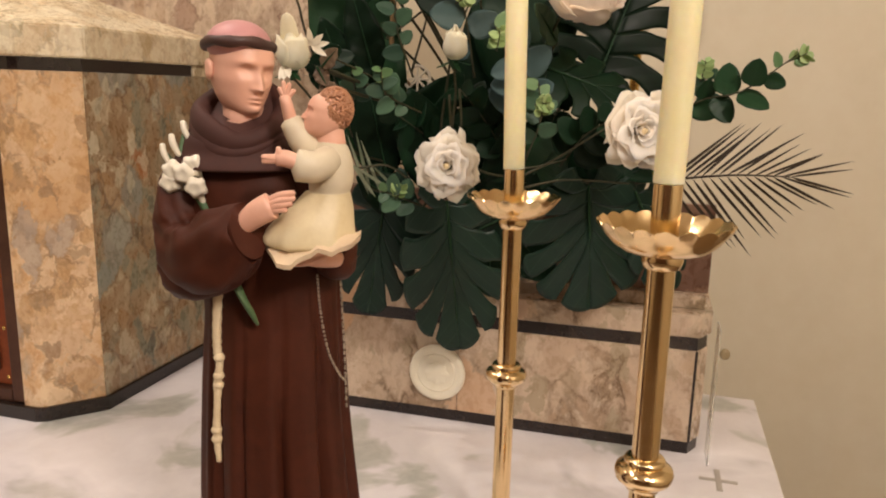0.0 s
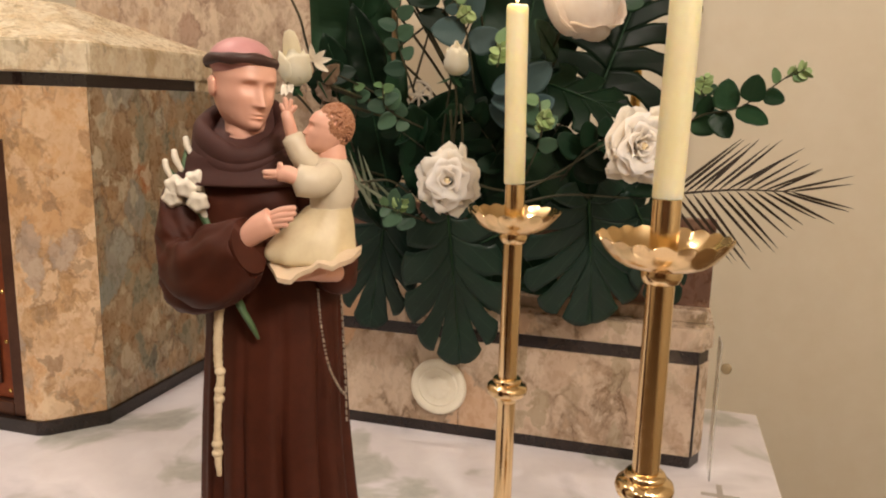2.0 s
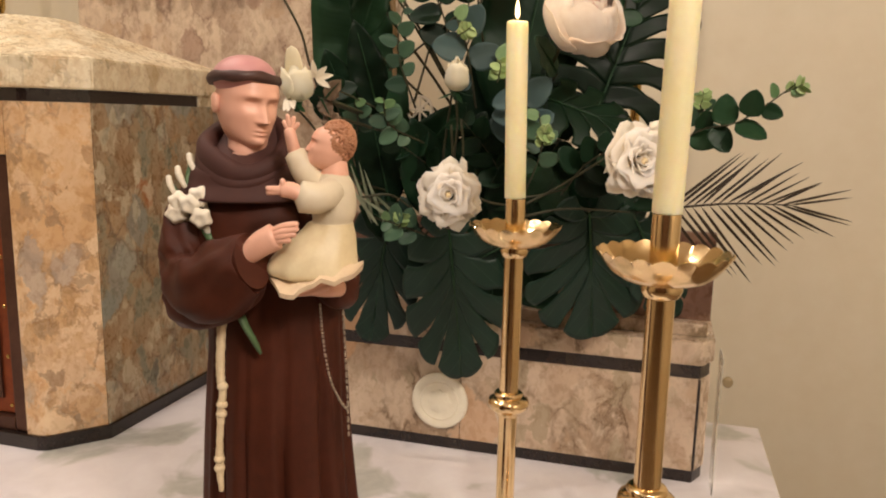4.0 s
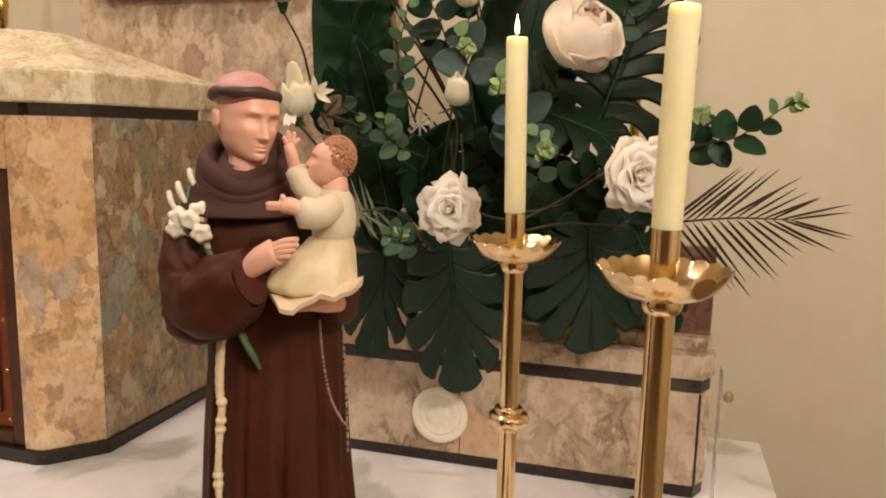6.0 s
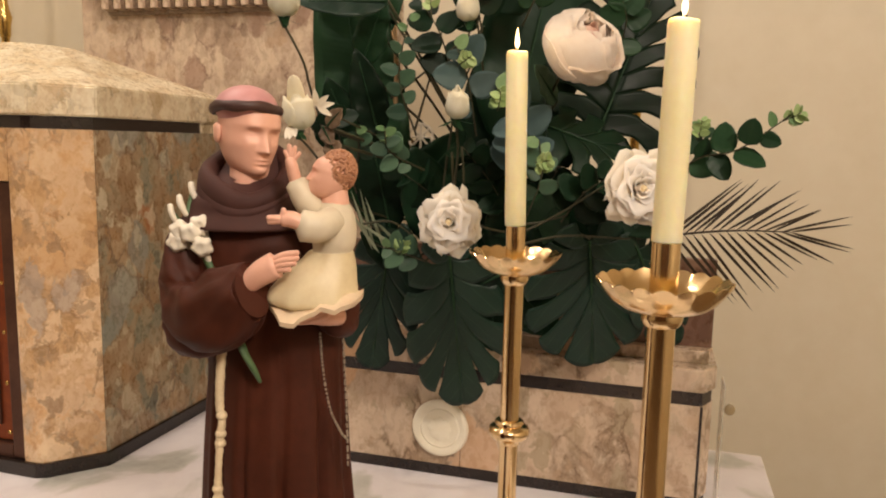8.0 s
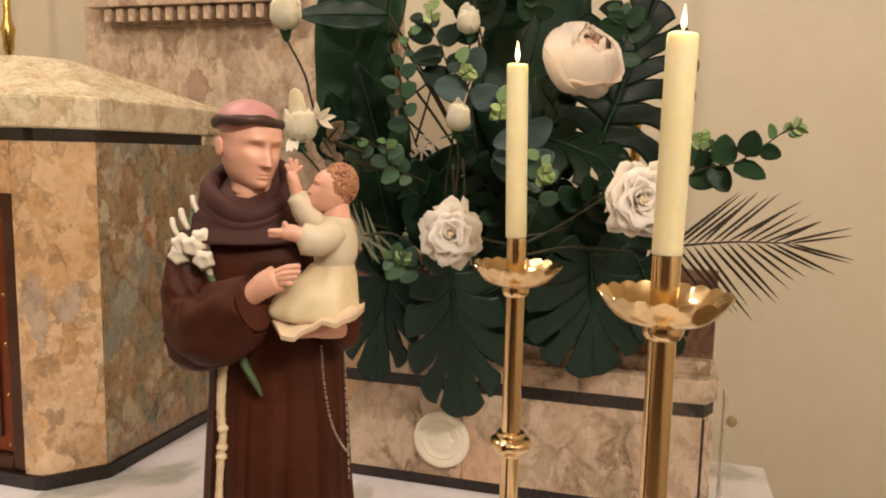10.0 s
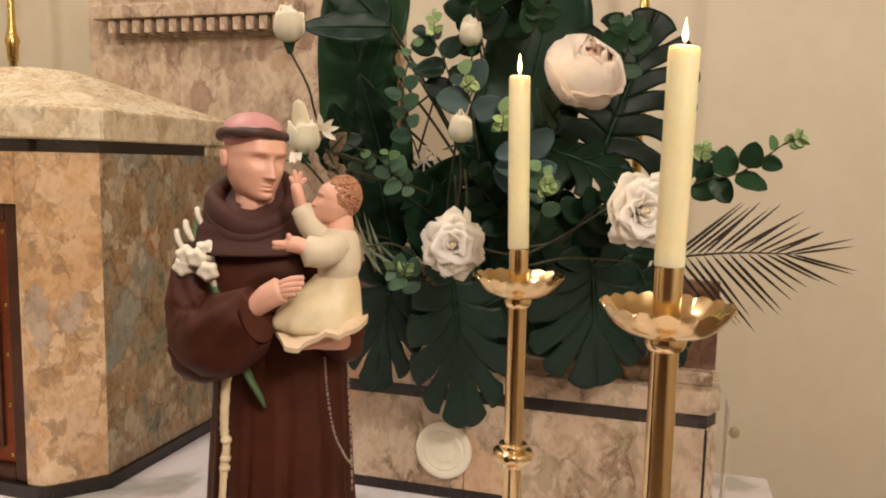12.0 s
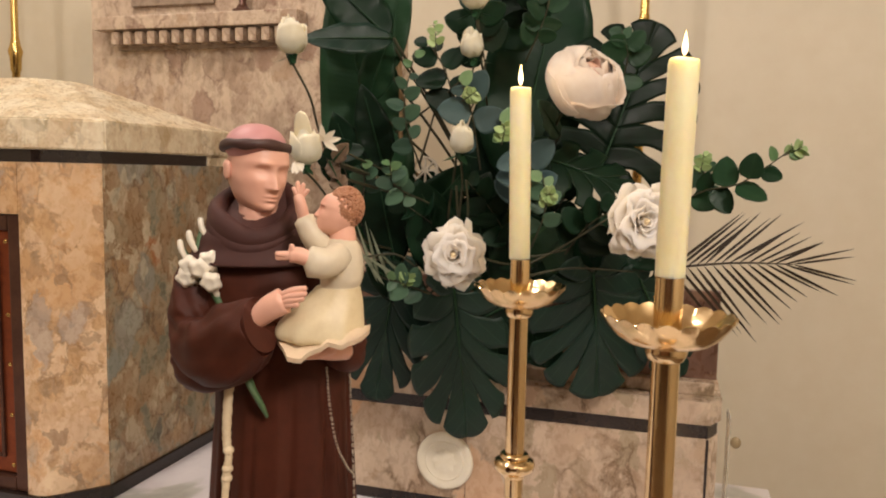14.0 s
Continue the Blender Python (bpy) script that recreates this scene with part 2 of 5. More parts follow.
# ---- mesh helpers ----


def part(name, bm, material, parent=None, label="", smooth=True):
    """Links a bmesh as one mesh object, under a thing or under a part."""
    data = bpy.data.meshes.new(name)
    bmesh.ops.recalc_face_normals(bm, faces=bm.faces[:])
    if smooth:
        for f in bm.faces:
            f.smooth = True
        for e in bm.edges:
            if len(e.link_faces) == 2 and e.calc_face_angle(0) > 1.05:
                e.smooth = False
    bm.to_mesh(data)
    bm.free()
    for m in material if isinstance(material, list) else [material]:
        data.materials.append(m)
    ob = new(name, data)
    ob.parent = parent
    return tagged(ob, label)


def again(ob, m, parent=None):
    """Another object on the same mesh."""
    o = new(ob.name.split(".")[0], ob.data)
    o.parent, o.matrix_basis = parent or ob.parent, m
    return o


def thing(name, place, label, category, group="", turn=0.0):
    ob = new(name)
    ob.matrix_basis = pose(*place, 0, 0, turn)
    return tagged(ob, label, category, group)


def block(bm, lo, hi, bevel=0.0, mat=0):
    v = [bm.verts.new((x, y, z)) for x in (lo[0], hi[0]) for y in (lo[1], hi[1]) for z in (lo[2], hi[2])]
    made = [bm.faces.new([v[i] for i in q]) for q in ((0, 1, 3, 2), (4, 6, 7, 5), (0, 4, 5, 1), (2, 3, 7, 6), (0, 2, 6, 4), (1, 5, 7, 3))]
    for f in made:
        f.material_index = mat
    if bevel:
        bmesh.ops.bevel(bm, geom=list({e for f in made for e in f.edges}), offset=bevel, segments=2, affect="EDGES", profile=0.6)
    return bm


def box(lo, hi, bevel=0.0):
    return block(bmesh.new(), lo, hi, bevel)


def prism(plan, z0, z1, bevel=0.0):
    """A plan polygon raised from z0 to z1."""
    bm = bmesh.new()
    low = [bm.verts.new((x, y, z0)) for x, y in plan]
    top = [bm.verts.new((x, y, z1)) for x, y in plan]
    bm.faces.new(low), bm.faces.new(top)
    k = len(plan)
    for i in range(k):
        bm.faces.new((low[i], low[(i + 1) % k], top[(i + 1) % k], top[i]))
    if bevel:
        bmesh.ops.bevel(bm, geom=bm.edges[:], offset=bevel, segments=2, affect="EDGES", profile=0.6)
    return bm


def lathe(bm, profile, n=32, wave=None, mat=0, centre=(0, 0)):
    rings = []
    for i, (r, z) in enumerate(profile):
        ring = []
        for k in range(n):
            a = 2 * math.pi * k / n
            rr, zz = (r, z) if wave is None else wave(i, a, r, z)
            ring.append(bm.verts.new((centre[0] + rr * math.cos(a), centre[1] + rr * math.sin(a), zz)))
        rings.append(ring)
    for a, b in zip(rings, rings[1:]):
        for k in range(n):
            bm.faces.new((a[k], a[(k + 1) % n], b[(k + 1) % n], b[k])).material_index = mat
    for ring in (rings[0], rings[-1]):
        bm.faces.new(ring).material_index = mat
    return bm


def smooth_line(points, steps=4):
    """Points along a Catmull-Rom curve; each point may carry radii after its three coordinates."""
    p = [np.array(q, float) for q in points]
    p = [2 * p[0] - p[1]] + p + [2 * p[-1] - p[-2]]
    out = []
    for i in range(1, len(p) - 2):
        for s in range(steps):
            t = s / steps
            out.append(0.5 * (2 * p[i] + (p[i + 1] - p[i - 1]) * t + (2 * p[i - 1] - 5 * p[i] + 4 * p[i + 1] - p[i + 2]) * t * t
                              + (3 * p[i] - p[i - 1] - 3 * p[i + 1] + p[i + 2]) * t ** 3))
    out.append(p[-2])
    return out


def tube(bm, points, n=8, mat=0, steps=4, fold=None, cap=0.6):
    """A tube through (x, y, z, r) or (x, y, z, r_side, r_up) rows, rounded at its ends."""
    wide = max(len(q) for q in points)
    rows = smooth_line([tuple(q) + (q[3],) * (wide - len(q)) for q in points], steps)
    rings = []
    for i, q in enumerate(rows):
        d = rows[min(i + 1, len(rows) - 1)][:3] - rows[max(i - 1, 0)][:3]
        d = Vector(d).normalized()
        side = d.cross(Vector((0, 0, 1)))
        side = side.normalized() if side.length > 0.05 else Vector((1, 0, 0))
        up = side.cross(d).normalized()
        ra, rb = q[3], q[4] if len(q) > 4 else q[3]
        ring = []
        for k in range(n):
            a = 2 * math.pi * k / n
            f = 1 + (fold(i / (len(rows) - 1), a) if fold else 0)
            ring.append(bm.verts.new(Vector(q[:3]) + side * math.cos(a) * ra * f + up * math.sin(a) * rb * f))
        rings.append(ring)
    for a, b in zip(rings, rings[1:]):
        for k in range(n):
            bm.faces.new((a[k], a[(k + 1) % n], b[(k + 1) % n], b[k])).material_index = mat
    for ring, q, s in ((rings[0], rows[0], -1), (rings[-1], rows[-1], 1)):
        d = Vector(rows[1][:3] - rows[0][:3]) if s < 0 else Vector(rows[-1][:3] - rows[-2][:3])
        tip = bm.verts.new(Vector(q[:3]) + d.normalized() * s * q[3] * cap)
        for k in range(n):
            bm.faces.new((ring[k], ring[(k + 1) % n], tip)).material_index = mat
    return bm


def ball(bm, centre, radii, mat=0, n=16, turn=(0, 0, 0), bump=None, mould=None):
    m = pose(*centre, *turn)
    rings = []
    for i in range(1, n // 2 + 1):
        t = math.pi * i / (n // 2 + 1)
        ring = []
        for k in range(n):
            a = 2 * math.pi * k / n
            v = Vector((math.sin(t) * math.cos(a), math.sin(t) * math.sin(a), math.cos(t)))
            f = 1 + (bump(v) if bump else 0)
            v = mould(v) if mould else v
            ring.append(bm.verts.new(m @ Vector((v.x * radii[0] * f, v.y * radii[1] * f, v.z * radii[2] * f))))
        rings.append(ring)
    for a, b in zip(rings, rings[1:]):
        for k in range(n):
            bm.faces.new((a[k], a[(k + 1) % n], b[(k + 1) % n], b[k])).material_index = mat
    for ring, z in ((rings[0], 1), (rings[-1], -1)):
        f = 1 + (bump(Vector((0, 0, z))) if bump else 0)
        tip = bm.verts.new(m @ Vector((0, 0, z * radii[2] * f)))
        for k in range(n):
            bm.faces.new((ring[k], ring[(k + 1) % n], tip)).material_index = mat
    return bm


def setting(name, bm, material, label, smooth=False):
    return tagged(part(name, bm, material, None, label, smooth), kind="structure")


# ---- the room ----
setting("floor", box((-4.2, -5.2, -1.1), (2.7, 3.4, -1.0)), floor_stone, "tan stone sanctuary floor below the altar")
setting("ceiling", box((-4.2, -5.2, 3.0), (2.7, 3.4, 3.1)), ceiling_paint, "plain cream painted ceiling")
setting("wall_north", box((-4.2, 3.2, -1.0), (2.7, 3.4, 3.0)), wall_paint, "smooth cream painted wall behind the altar")
# Unseen wall closing the room; its brown cuts bounce and darkens brass reflections.
setting("wall_south", box((-4.2, -5.2, -1.0), (2.7, -5.0, 3.0)), nave_brown, "unseen plain wall, brown for dark reflections in the brass")
setting("wall_west", box((-4.2, -5.0, -1.0), (-4.0, 3.2, 3.0)), wall_paint, "plain cream painted wall")
setting("wall_east", box((2.5, -5.0, -1.0), (2.7, 3.2, 3.0)), wall_paint, "smooth cream painted side wall")

# ---- the altar table ----
altar = thing("altar_table", (0, 0, -1.0), "white veined marble altar table with inlaid cross", "altar")
part("tabletop", box((-2.7, 0.42, 0.9), (0.366, 2.18, 1.0), 0.004), mensa_marble, altar, "polished white marble slab", False)
part("support", box((-2.55, 0.6, 0.0), (0.25, 2.0, 0.9), 0.004), pale_marble, altar, "", False)
cross = bmesh.new()
block(cross, (0.222, 1.592, 1.0), (0.235, 1.694, 1.0012))
block(cross, (0.186, 1.634, 1.0), (0.222, 1.647, 1.0012))
block(cross, (0.235, 1.634, 1.0), (0.271, 1.647, 1.0012))
part("cross_inlay", cross, inlay, altar, "grey cross cut into the white marble", False)

# ---- the stepped marble shelf behind the flowers ----
gradine = thing("altar_shelf", (0, 0, 0), "low veined marble altar shelf with dark bands", "altar shelf")
front, back, west, east = 1.753, 2.14, -0.98, 0.164


def shelf_plan(grow):
    return [(west - grow, front - grow), (east + grow * 0.4, front - grow), (east + 0.026 + grow, front + 0.05), (east + 0.026 + grow, back), (west - grow, back)]


part("plinth", prism(shelf_plan(-0.004), 0, 0.032, 0.001), dark_marble, gradine, "dark polished marble strip", False)
for x0, x1 in ((west, -0.43), (-0.428, east)):
    plan = shelf_plan(0) if x1 == east else [(x0, front), (x1, front), (x1, back), (x0, back)]
    if x1 == east:
        plan[0], plan[-1] = (x0, front), (x0, back)
    part("front_panel", prism(plan, 0.032, 0.268, 0.0015), pale_marble, gradine, "", False)
part("dark_band", prism(shelf_plan(-0.003), 0.268, 0.302, 0.001), dark_marble, gradine, "dark polished marble strip", False)
part("ledge", prism(shelf_plan(0.006), 0.302, 0.36, 0.006), pale_marble, gradine, "", False)
part("edge_strip", box((east - 0.004, front - 0.002, 0.0325), (east + 0.002, front + 0.004, 0.2675), 0.001), dark_marble, gradine, "thin dark strip along the panel edge", False)
part("step", box((west, front + 0.05, 0.36), (east + 0.012, back, 0.392), 0.004), pale_marble, gradine, "", False)
part("riser", box((west, front + 0.085, 0.392), (east + 0.018, front + 0.115, 0.612), 0.003), brown_marble, gradine, "reddish brown marble riser", False)

# a round embossed plate stands against the shelf
plate = thing("round_plate", (-0.482, front, 0.136), "white round embossed plaque against the marble shelf", "plaque")
pr = bmesh.new()
lathe(pr, [(0.001, -0.012), (0.074, -0.012), (0.0765, -0.006), (0.075, 0.002), (0.068, 0.005), (0.056, 0.001), (0.054, 0.0), (0.05, 0.003),
           (0.046, 0.001), (0.001, 0.001)], 48)
plate_body = part("disc", pr, plaster, plate)
star = bmesh.new()
lathe(star, [(0.03, 0.0), (0.03, 0.004), (0.02, 0.006), (0.001, 0.007)], 40, lambda i, a, r, z: (r * (1 + 0.10 * math.cos(8 * a)), z))
part("emblem", star, plaster, plate)
plate.matrix_basis = pose(-0.482, front - 0.013, 0.136, 90, 0, 0)

# a clear acrylic holder stands at the end of the shelf
def clear_material():
    n = Nodes("clear_acrylic")
    n.base(srgb("f4f2ea"))
    return n.put(Roughness=0.08, Transmission_Weight=0.92, IOR=1.2)


clear = clear_material()
knob_mat = plain("dull_tan_knob", "8a7858", "968462", 30, 0.5, 0.1)
holder = thing("acrylic_holder", (0.207, 1.735, 0), "clear acrylic holder standing beside the marble shelf", "holder")
sheet_ob = part("sheet", box((-0.002, -0.03, 0.0), (0.002, 0.05, 0.34), 0.0008), clear, holder, "thin clear sheet", False)
sheet_ob.visible_shadow = False
kb = bmesh.new()
ball(kb, (0.014, -0.03, 0.285), (0.012, 0.006, 0.014), 0, 16)
part("knob", kb, knob_mat, holder, "small dull tan knob")

# ---- the tabernacle ----
tab = thing("tabernacle", (0, 0, 0), "breccia marble tabernacle with copper bronze door and sloped lid", "tabernacle")


def tab_plan(g, back=2.14):
    """The chamfered plan, grown outward by g, anticlockwise from the seam."""
    return [(-1.347 + g, 1.525 - 0.4 * g), (-1.347 + g, back), (-2.3, back), (-2.3, 1.405 - g), (-1.462 - 0.2 * g, 1.405 - g), (-1.44 + 0.3 * g, 1.415 - g * 0.8)]


part("base", prism(tab_plan(0.008), 0, 0.038, 0.002), dark_marble, tab, "dark polished marble base", False)
part("side_panel", prism([(-1.347, 1.5265), (-1.347, 2.14), (-1.42, 2.14), (-1.42, 1.5265)], 0.038, 0.892, 0.0015), grey_marble, tab,
     "grey green breccia marble panel", False)
part("corner_panel", prism([(-1.3485, 1.5235), (-1.42, 1.5235), (-1.502, 1.45), (-1.502, 1.405), (-1.468, 1.405), (-1.452, 1.409), (-1.44, 1.417)], 0.038, 0.892, 0.0015),
     honey_marble, tab, "honey coloured breccia marble panel", False)
part("core", box((-2.3, 1.47, 0.038), (-1.43, 2.135, 0.892)), bronze_dark, tab, "", False)
part("lintel", box((-2.2, 1.405, 0.762), (-1.504, 1.468, 0.892), 0.002), honey_marble, tab, "honey coloured breccia marble panel", False)
part("dark_band", prism(tab_plan(-0.004, 1.986), 0.892, 0.924, 0.001), dark_marble, tab, "dark polished marble strip", False)
part("pier", box((-1.45, 1.988, 0.892), (-1.347, 2.14, 0.99), 0.002), cap_marble, tab, "", False)
lid = bmesh.new()
rim = tab_plan(0.012)
low = [lid.verts.new((x, y, 0.924)) for x, y in rim]
mid = [lid.verts.new((x, y, 1.0)) for x, y in rim]
peak = [(-1.70, 1.80), (-1.70, 1.86), (-2.3, 1.86), (-2.3, 1.70), (-1.78, 1.70), (-1.74, 1.72)]
top = [lid.verts.new((x, y, 1.138)) for x, y in peak]
for a, b in ((low, mid), (mid, top)):
    for i in range(6):
        lid.faces.new((a[i], a[(i + 1) % 6], b[(i + 1) % 6], b[i]))
lid.faces.new(low), lid.faces.new(top)
bmesh.ops.bevel(lid, geom=lid.edges[:], offset=0.004, segments=2, affect="EDGES")
part("lid", lid, cap_marble, tab, "cream marble sloped lid", False)

frame_bm = bmesh.new()
for lo, hi in (((-1.545, 1.412, 0.04), (-1.506, 1.468, 0.76)), ((-2.2, 1.412, 0.72), (-1.547, 1.468, 0.76)), ((-2.2, 1.412, 0.038), (-1.547, 1.468, 0.075))):
    block(frame_bm, lo, hi, 0.003)
door_frame = part("door_frame", frame_bm, bronze_dark, tab, "dark bronze door frame", False)
door = part("door", box((-2.15, 1.428, 0.078), (-1.549, 1.45, 0.717), 0.003), bronze, tab, "copper bronze door with studs", False)
mold = bmesh.new()
block(mold, (-1.60, 1.421, 0.12), (-1.59, 1.428, 0.68), 0.002)
block(mold, (-2.1, 1.421, 0.67), (-1.602, 1.428, 0.68), 0.002)
block(mold, (-2.1, 1.421, 0.12), (-1.602, 1.428, 0.13), 0.002)
part("moulding", mold, bronze_dark, door, "", False)
for z in (0.1, 0.235, 0.37, 0.5, 0.69):
    s = bmesh.new()
    ball(s, (-1.568, 1.427, z), (0.006, 0.004, 0.006), 0, 10)
    part("stud", s, old_brass, door, "brass stud")

# ---- the tall marble slab with its dentil shelf ----
slab = thing("marble_reredos", (0, 0, 0), "tall pinkish marble reredos slab with dentil shelf", "reredos")
part("panel", box((-1.96, 2.2, -1.0), (-0.80, 2.32, 1.9), 0.003), pink_marble, slab, "", False)
shelf = part("shelf", box((-1.885, 2.125, 1.352), (-1.11, 2.2, 1.398), 0.004), pink_marble, slab, "moulded marble shelf", False)
# The taupe colour paints in the shade of the recess between the dentils.
part("bed_moulding", box((-1.835, 2.186, 1.292), (-1.16, 2.2, 1.352), 0.002), taupe_marble, slab, "recessed marble strip, brown for the shade behind the dentils", False)
dent = box((-0.0145, -0.027, -0.0215), (0.0145, 0.022, 0.0215), 0.002)
first = part("dentil", dent, pink_marble, shelf, "", False)
first.matrix_basis = pose(-1.81, 2.163, 1.3255)
for i in range(1, 14):
    again(first, pose(-1.81 + i * 0.0485, 2.163, 1.3255))
part("upper_panel", box((-1.78, 2.185, 1.44), (-1.45, 2.2, 1.86), 0.004), taupe_marble, slab, "taupe marble inset panel", False)
foot = thing("bronze_candlestick", (-1.325, 2.162, 1.398), "dark bronze candlestick foot on the dentil shelf", "candlestick")
ft = bmesh.new()
lathe(ft, [(0.034, 0), (0.034, 0.008), (0.022, 0.014), (0.012, 0.03), (0.010, 0.3), (0.014, 0.31)], 24)
part("stem", ft, bronze_dark, foot)


def tall_stand(x, y, label):
    """A slim floor-standing brass candle stand, its upper pole with a knop."""
    t = thing("brass_floor_stand", (x, y, -1.0), label, "candle stand", "floor stands")
    b = bmesh.new()
    lathe(b, [(0.13, 0), (0.13, 0.02), (0.06, 0.05), (0.022, 0.12)], 28)
    part("base", b, old_brass, t)
    b = bmesh.new()
    lathe(b, [(0.018, 0.12), (0.018, 2.33), (0.024, 2.34), (0.027, 2.40), (0.034, 2.43), (0.024, 2.46), (0.017, 2.50), (0.015, 3.6)], 20)
    part("pole", b, old_brass, t)
    return t


tall_stand(-3.02, 2.9, "slim brass floor stand against the cream wall")
tall_stand(-0.066, 2.9, "slim brass floor stand behind the flowers")

# ---- candlesticks and candles ----


def candlestick(x, y, rim, label):
    """Lathe-turned parts; rim is the height of the drip pan's edge."""
    t = thing("brass_candlestick", (x, y, 0), label, "candlestick", "altar candlesticks")
    k = rim - 0.332
    b = bmesh.new()
    lathe(b, [(0.11, 0), (0.112, 0.008), (0.10, 0.013), (0.092, 0.019), (0.05, 0.032), (0.032, 0.046), (0.026, 0.056), (0.0176, 0.066)], 40)
    part("base", b, brass, t)
    b = bmesh.new()
    lathe(b, [(0.0172, 0.065), (0.0172, k - 0.018)], 32)
    part("lower_stem", b, brass, t)
    b = bmesh.new()
    lathe(b, [(0.0178, k - 0.027), (0.0215, k - 0.0245), (0.0215, k - 0.020), (0.029, k - 0.016), (0.0365, k - 0.009), (0.0385, k - 0.001), (0.0365, k + 0.006), (0.029, k + 0.010),
              (0.0255, k + 0.012), (0.0275, k + 0.016), (0.025, k + 0.020), (0.0178, k + 0.022)], 48)
    part("knob", b, brass, t)
    b = bmesh.new()
    lathe(b, [(0.0176, k + 0.018), (0.0176, rim - 0.048)], 32)
    part("upper_stem", b, brass, t)
    b = bmesh.new()
    lathe(b, [(0.018, rim - 0.058), (0.022, rim - 0.056), (0.0245, rim - 0.051), (0.0265, rim - 0.045), (0.024, rim - 0.037)], 36)
    part("collar", b, brass, t)

    def scallop(i, a, r, z):
        f = max(0.0, (r - 0.073) / 0.0095) ** 1.5
        s = abs(math.cos(10 * a)) if 4 <= i <= 9 else 0.5
        return r * (1 + 0.012 * f * (s - 0.5)), z + 0.005 * f * (s - 0.6)

    b = bmesh.new()
    lathe(b, [(0.02, rim - 0.039), (0.036, rim - 0.038), (0.052, rim - 0.033), (0.065, rim - 0.024), (0.074, rim - 0.013), (0.0795, rim - 0.005), (0.083, rim + 0.001), (0.0815, rim + 0.002),
              (0.0765, rim - 0.006), (0.070, rim - 0.015), (0.060, rim - 0.025), (0.046, rim - 0.032), (0.034, rim - 0.035), (0.017, rim - 0.036)], 160, scallop)
    part("drip_pan", b, brass, t, "scalloped brass drip pan")
    b = bmesh.new()
    lathe(b, [(0.0175, rim - 0.038), (0.0178, rim + 0.047), (0.0174, rim + 0.049), (0.0165, rim + 0.049), (0.0165, rim + 0.02)], 32)
    part("socket", b, brass, t)
    return t


def candle(x, y, z0, z1, lean, label, blaze=1.0):
    t = thing("candle", (x, y, z0), label, "candle", "lit candles")
    h = z1 - z0
    t.matrix_basis = pose(x, y, z0, lean[0], lean[1], 0)
    b = bmesh.new()
    lathe(b, [(0.012, 0), (0.0186, 0.002), (0.0188, h * 0.5), (0.0188, h - 0.006), (0.0176, h - 0.001), (0.0150, h), (0.011, h - 0.004), (0.002, h - 0.006)], 40,
          lambda i, a, r, z: (r * (1 + 0.006 * math.sin(3 * a + z * 20)), z + (0.0008 * math.sin(2 * a) if i > 3 else 0)))
    shaft = part("wax", b, wax, t, "ivory wax shaft")
    b = bmesh.new()
    tube(b, [(0, 0, h - 0.008, 0.0014), (0.0003, 0, h + 0.002, 0.0012), (0.001, 0, h + 0.008, 0.001)], 6)
    part("wick", b, wick_mat, shaft, "burnt black wick")
    b = bmesh.new()
    lathe(b, [(0.0008, 0), (0.0032, 0.005), (0.0042, 0.011), (0.0036, 0.018), (0.0019, 0.027), (0.0004, 0.036)], 16)
    f = part("flame", b, flame_mat, t, "small bright candle flame")
    f.matrix_basis = pose(0, 0, h + 0.003) @ Matrix.Scale(blaze, 4)
    data = bpy.data.lights.new("flame_light", "POINT")
    data.energy, data.color, data.shadow_soft_size = 0.5, (1.0, 0.72, 0.42), 0.008
    lamp = new("flame_light", data)
    lamp.location = (x, y, z1 + 0.052)


candlestick(-0.207, 1.243, 0.686, "polished brass altar candlestick with scalloped drip pan, further back")
candle(-0.209, 1.243, 0.734, 1.04, (0, -1.4), "slim ivory candle burning, shorter of the two")
candlestick(0.047, 0.885, 0.714, "polished brass altar candlestick with scalloped drip pan, close by")
candle(0.047, 0.885, 0.762, 1.031, (0, 0.8), "ivory candle burning in a brass socket", 0.84)

# ---- the statue: one mesh ----


def section(left, right, deep, shift=0.0):
    """Middle and half widths of a level cross-section, from its two side points."""
    return ((left[0] + right[0]) / 2, left[1] + shift, (left[2] + right[2]) / 2, (right[0] - left[0]) / 2, deep)


def loft(bm, rows, mat, n=144, steps=5, fold=None):
    rings = []
    rows = smooth_line(rows, steps)
    for i, (x, y, z, a, b) in enumerate(rows):
        s = i / (len(rows) - 1)
        ring = []
        for k in range(n):
            t = 2 * math.pi * k / n
            f = 1 + (fold(s, t) if fold else 0)
            ring.append(bm.verts.new((x + a * f * math.cos(t), y + b * f * math.sin(t), z)))
        rings.append(ring)
    for a, b in zip(rings, rings[1:]):
        for k in range(n):
            bm.faces.new((a[k], a[(k + 1) % n], b[(k + 1) % n], b[k])).material_index = mat
    bm.faces.new(rings[0]).material_index = mat
    bm.faces.new(rings[-1]).material_index = mat


ROBE, CAPE, SKIN, SCALP, HAIR, AUBURN, GOWN, GOLD, BOOK, LILY, GREEN, ROPE, BEAD = range(13)
st = bmesh.new()


def pleats(s, t):
    g = min(1.0, max(0.0, (s - 0.40) * 2.6))
    valley = -0.15 * math.exp(-((math.sin(5.5 * t + 0.6 + 0.7 * s) / 0.28) ** 2)) - 0.10 * math.exp(-((math.sin(3.5 * t + 2.1 - 0.5 * s) / 0.16) ** 2))
    return g * (valley + 0.05 + 0.03 * math.sin(13 * t + 3 * s))


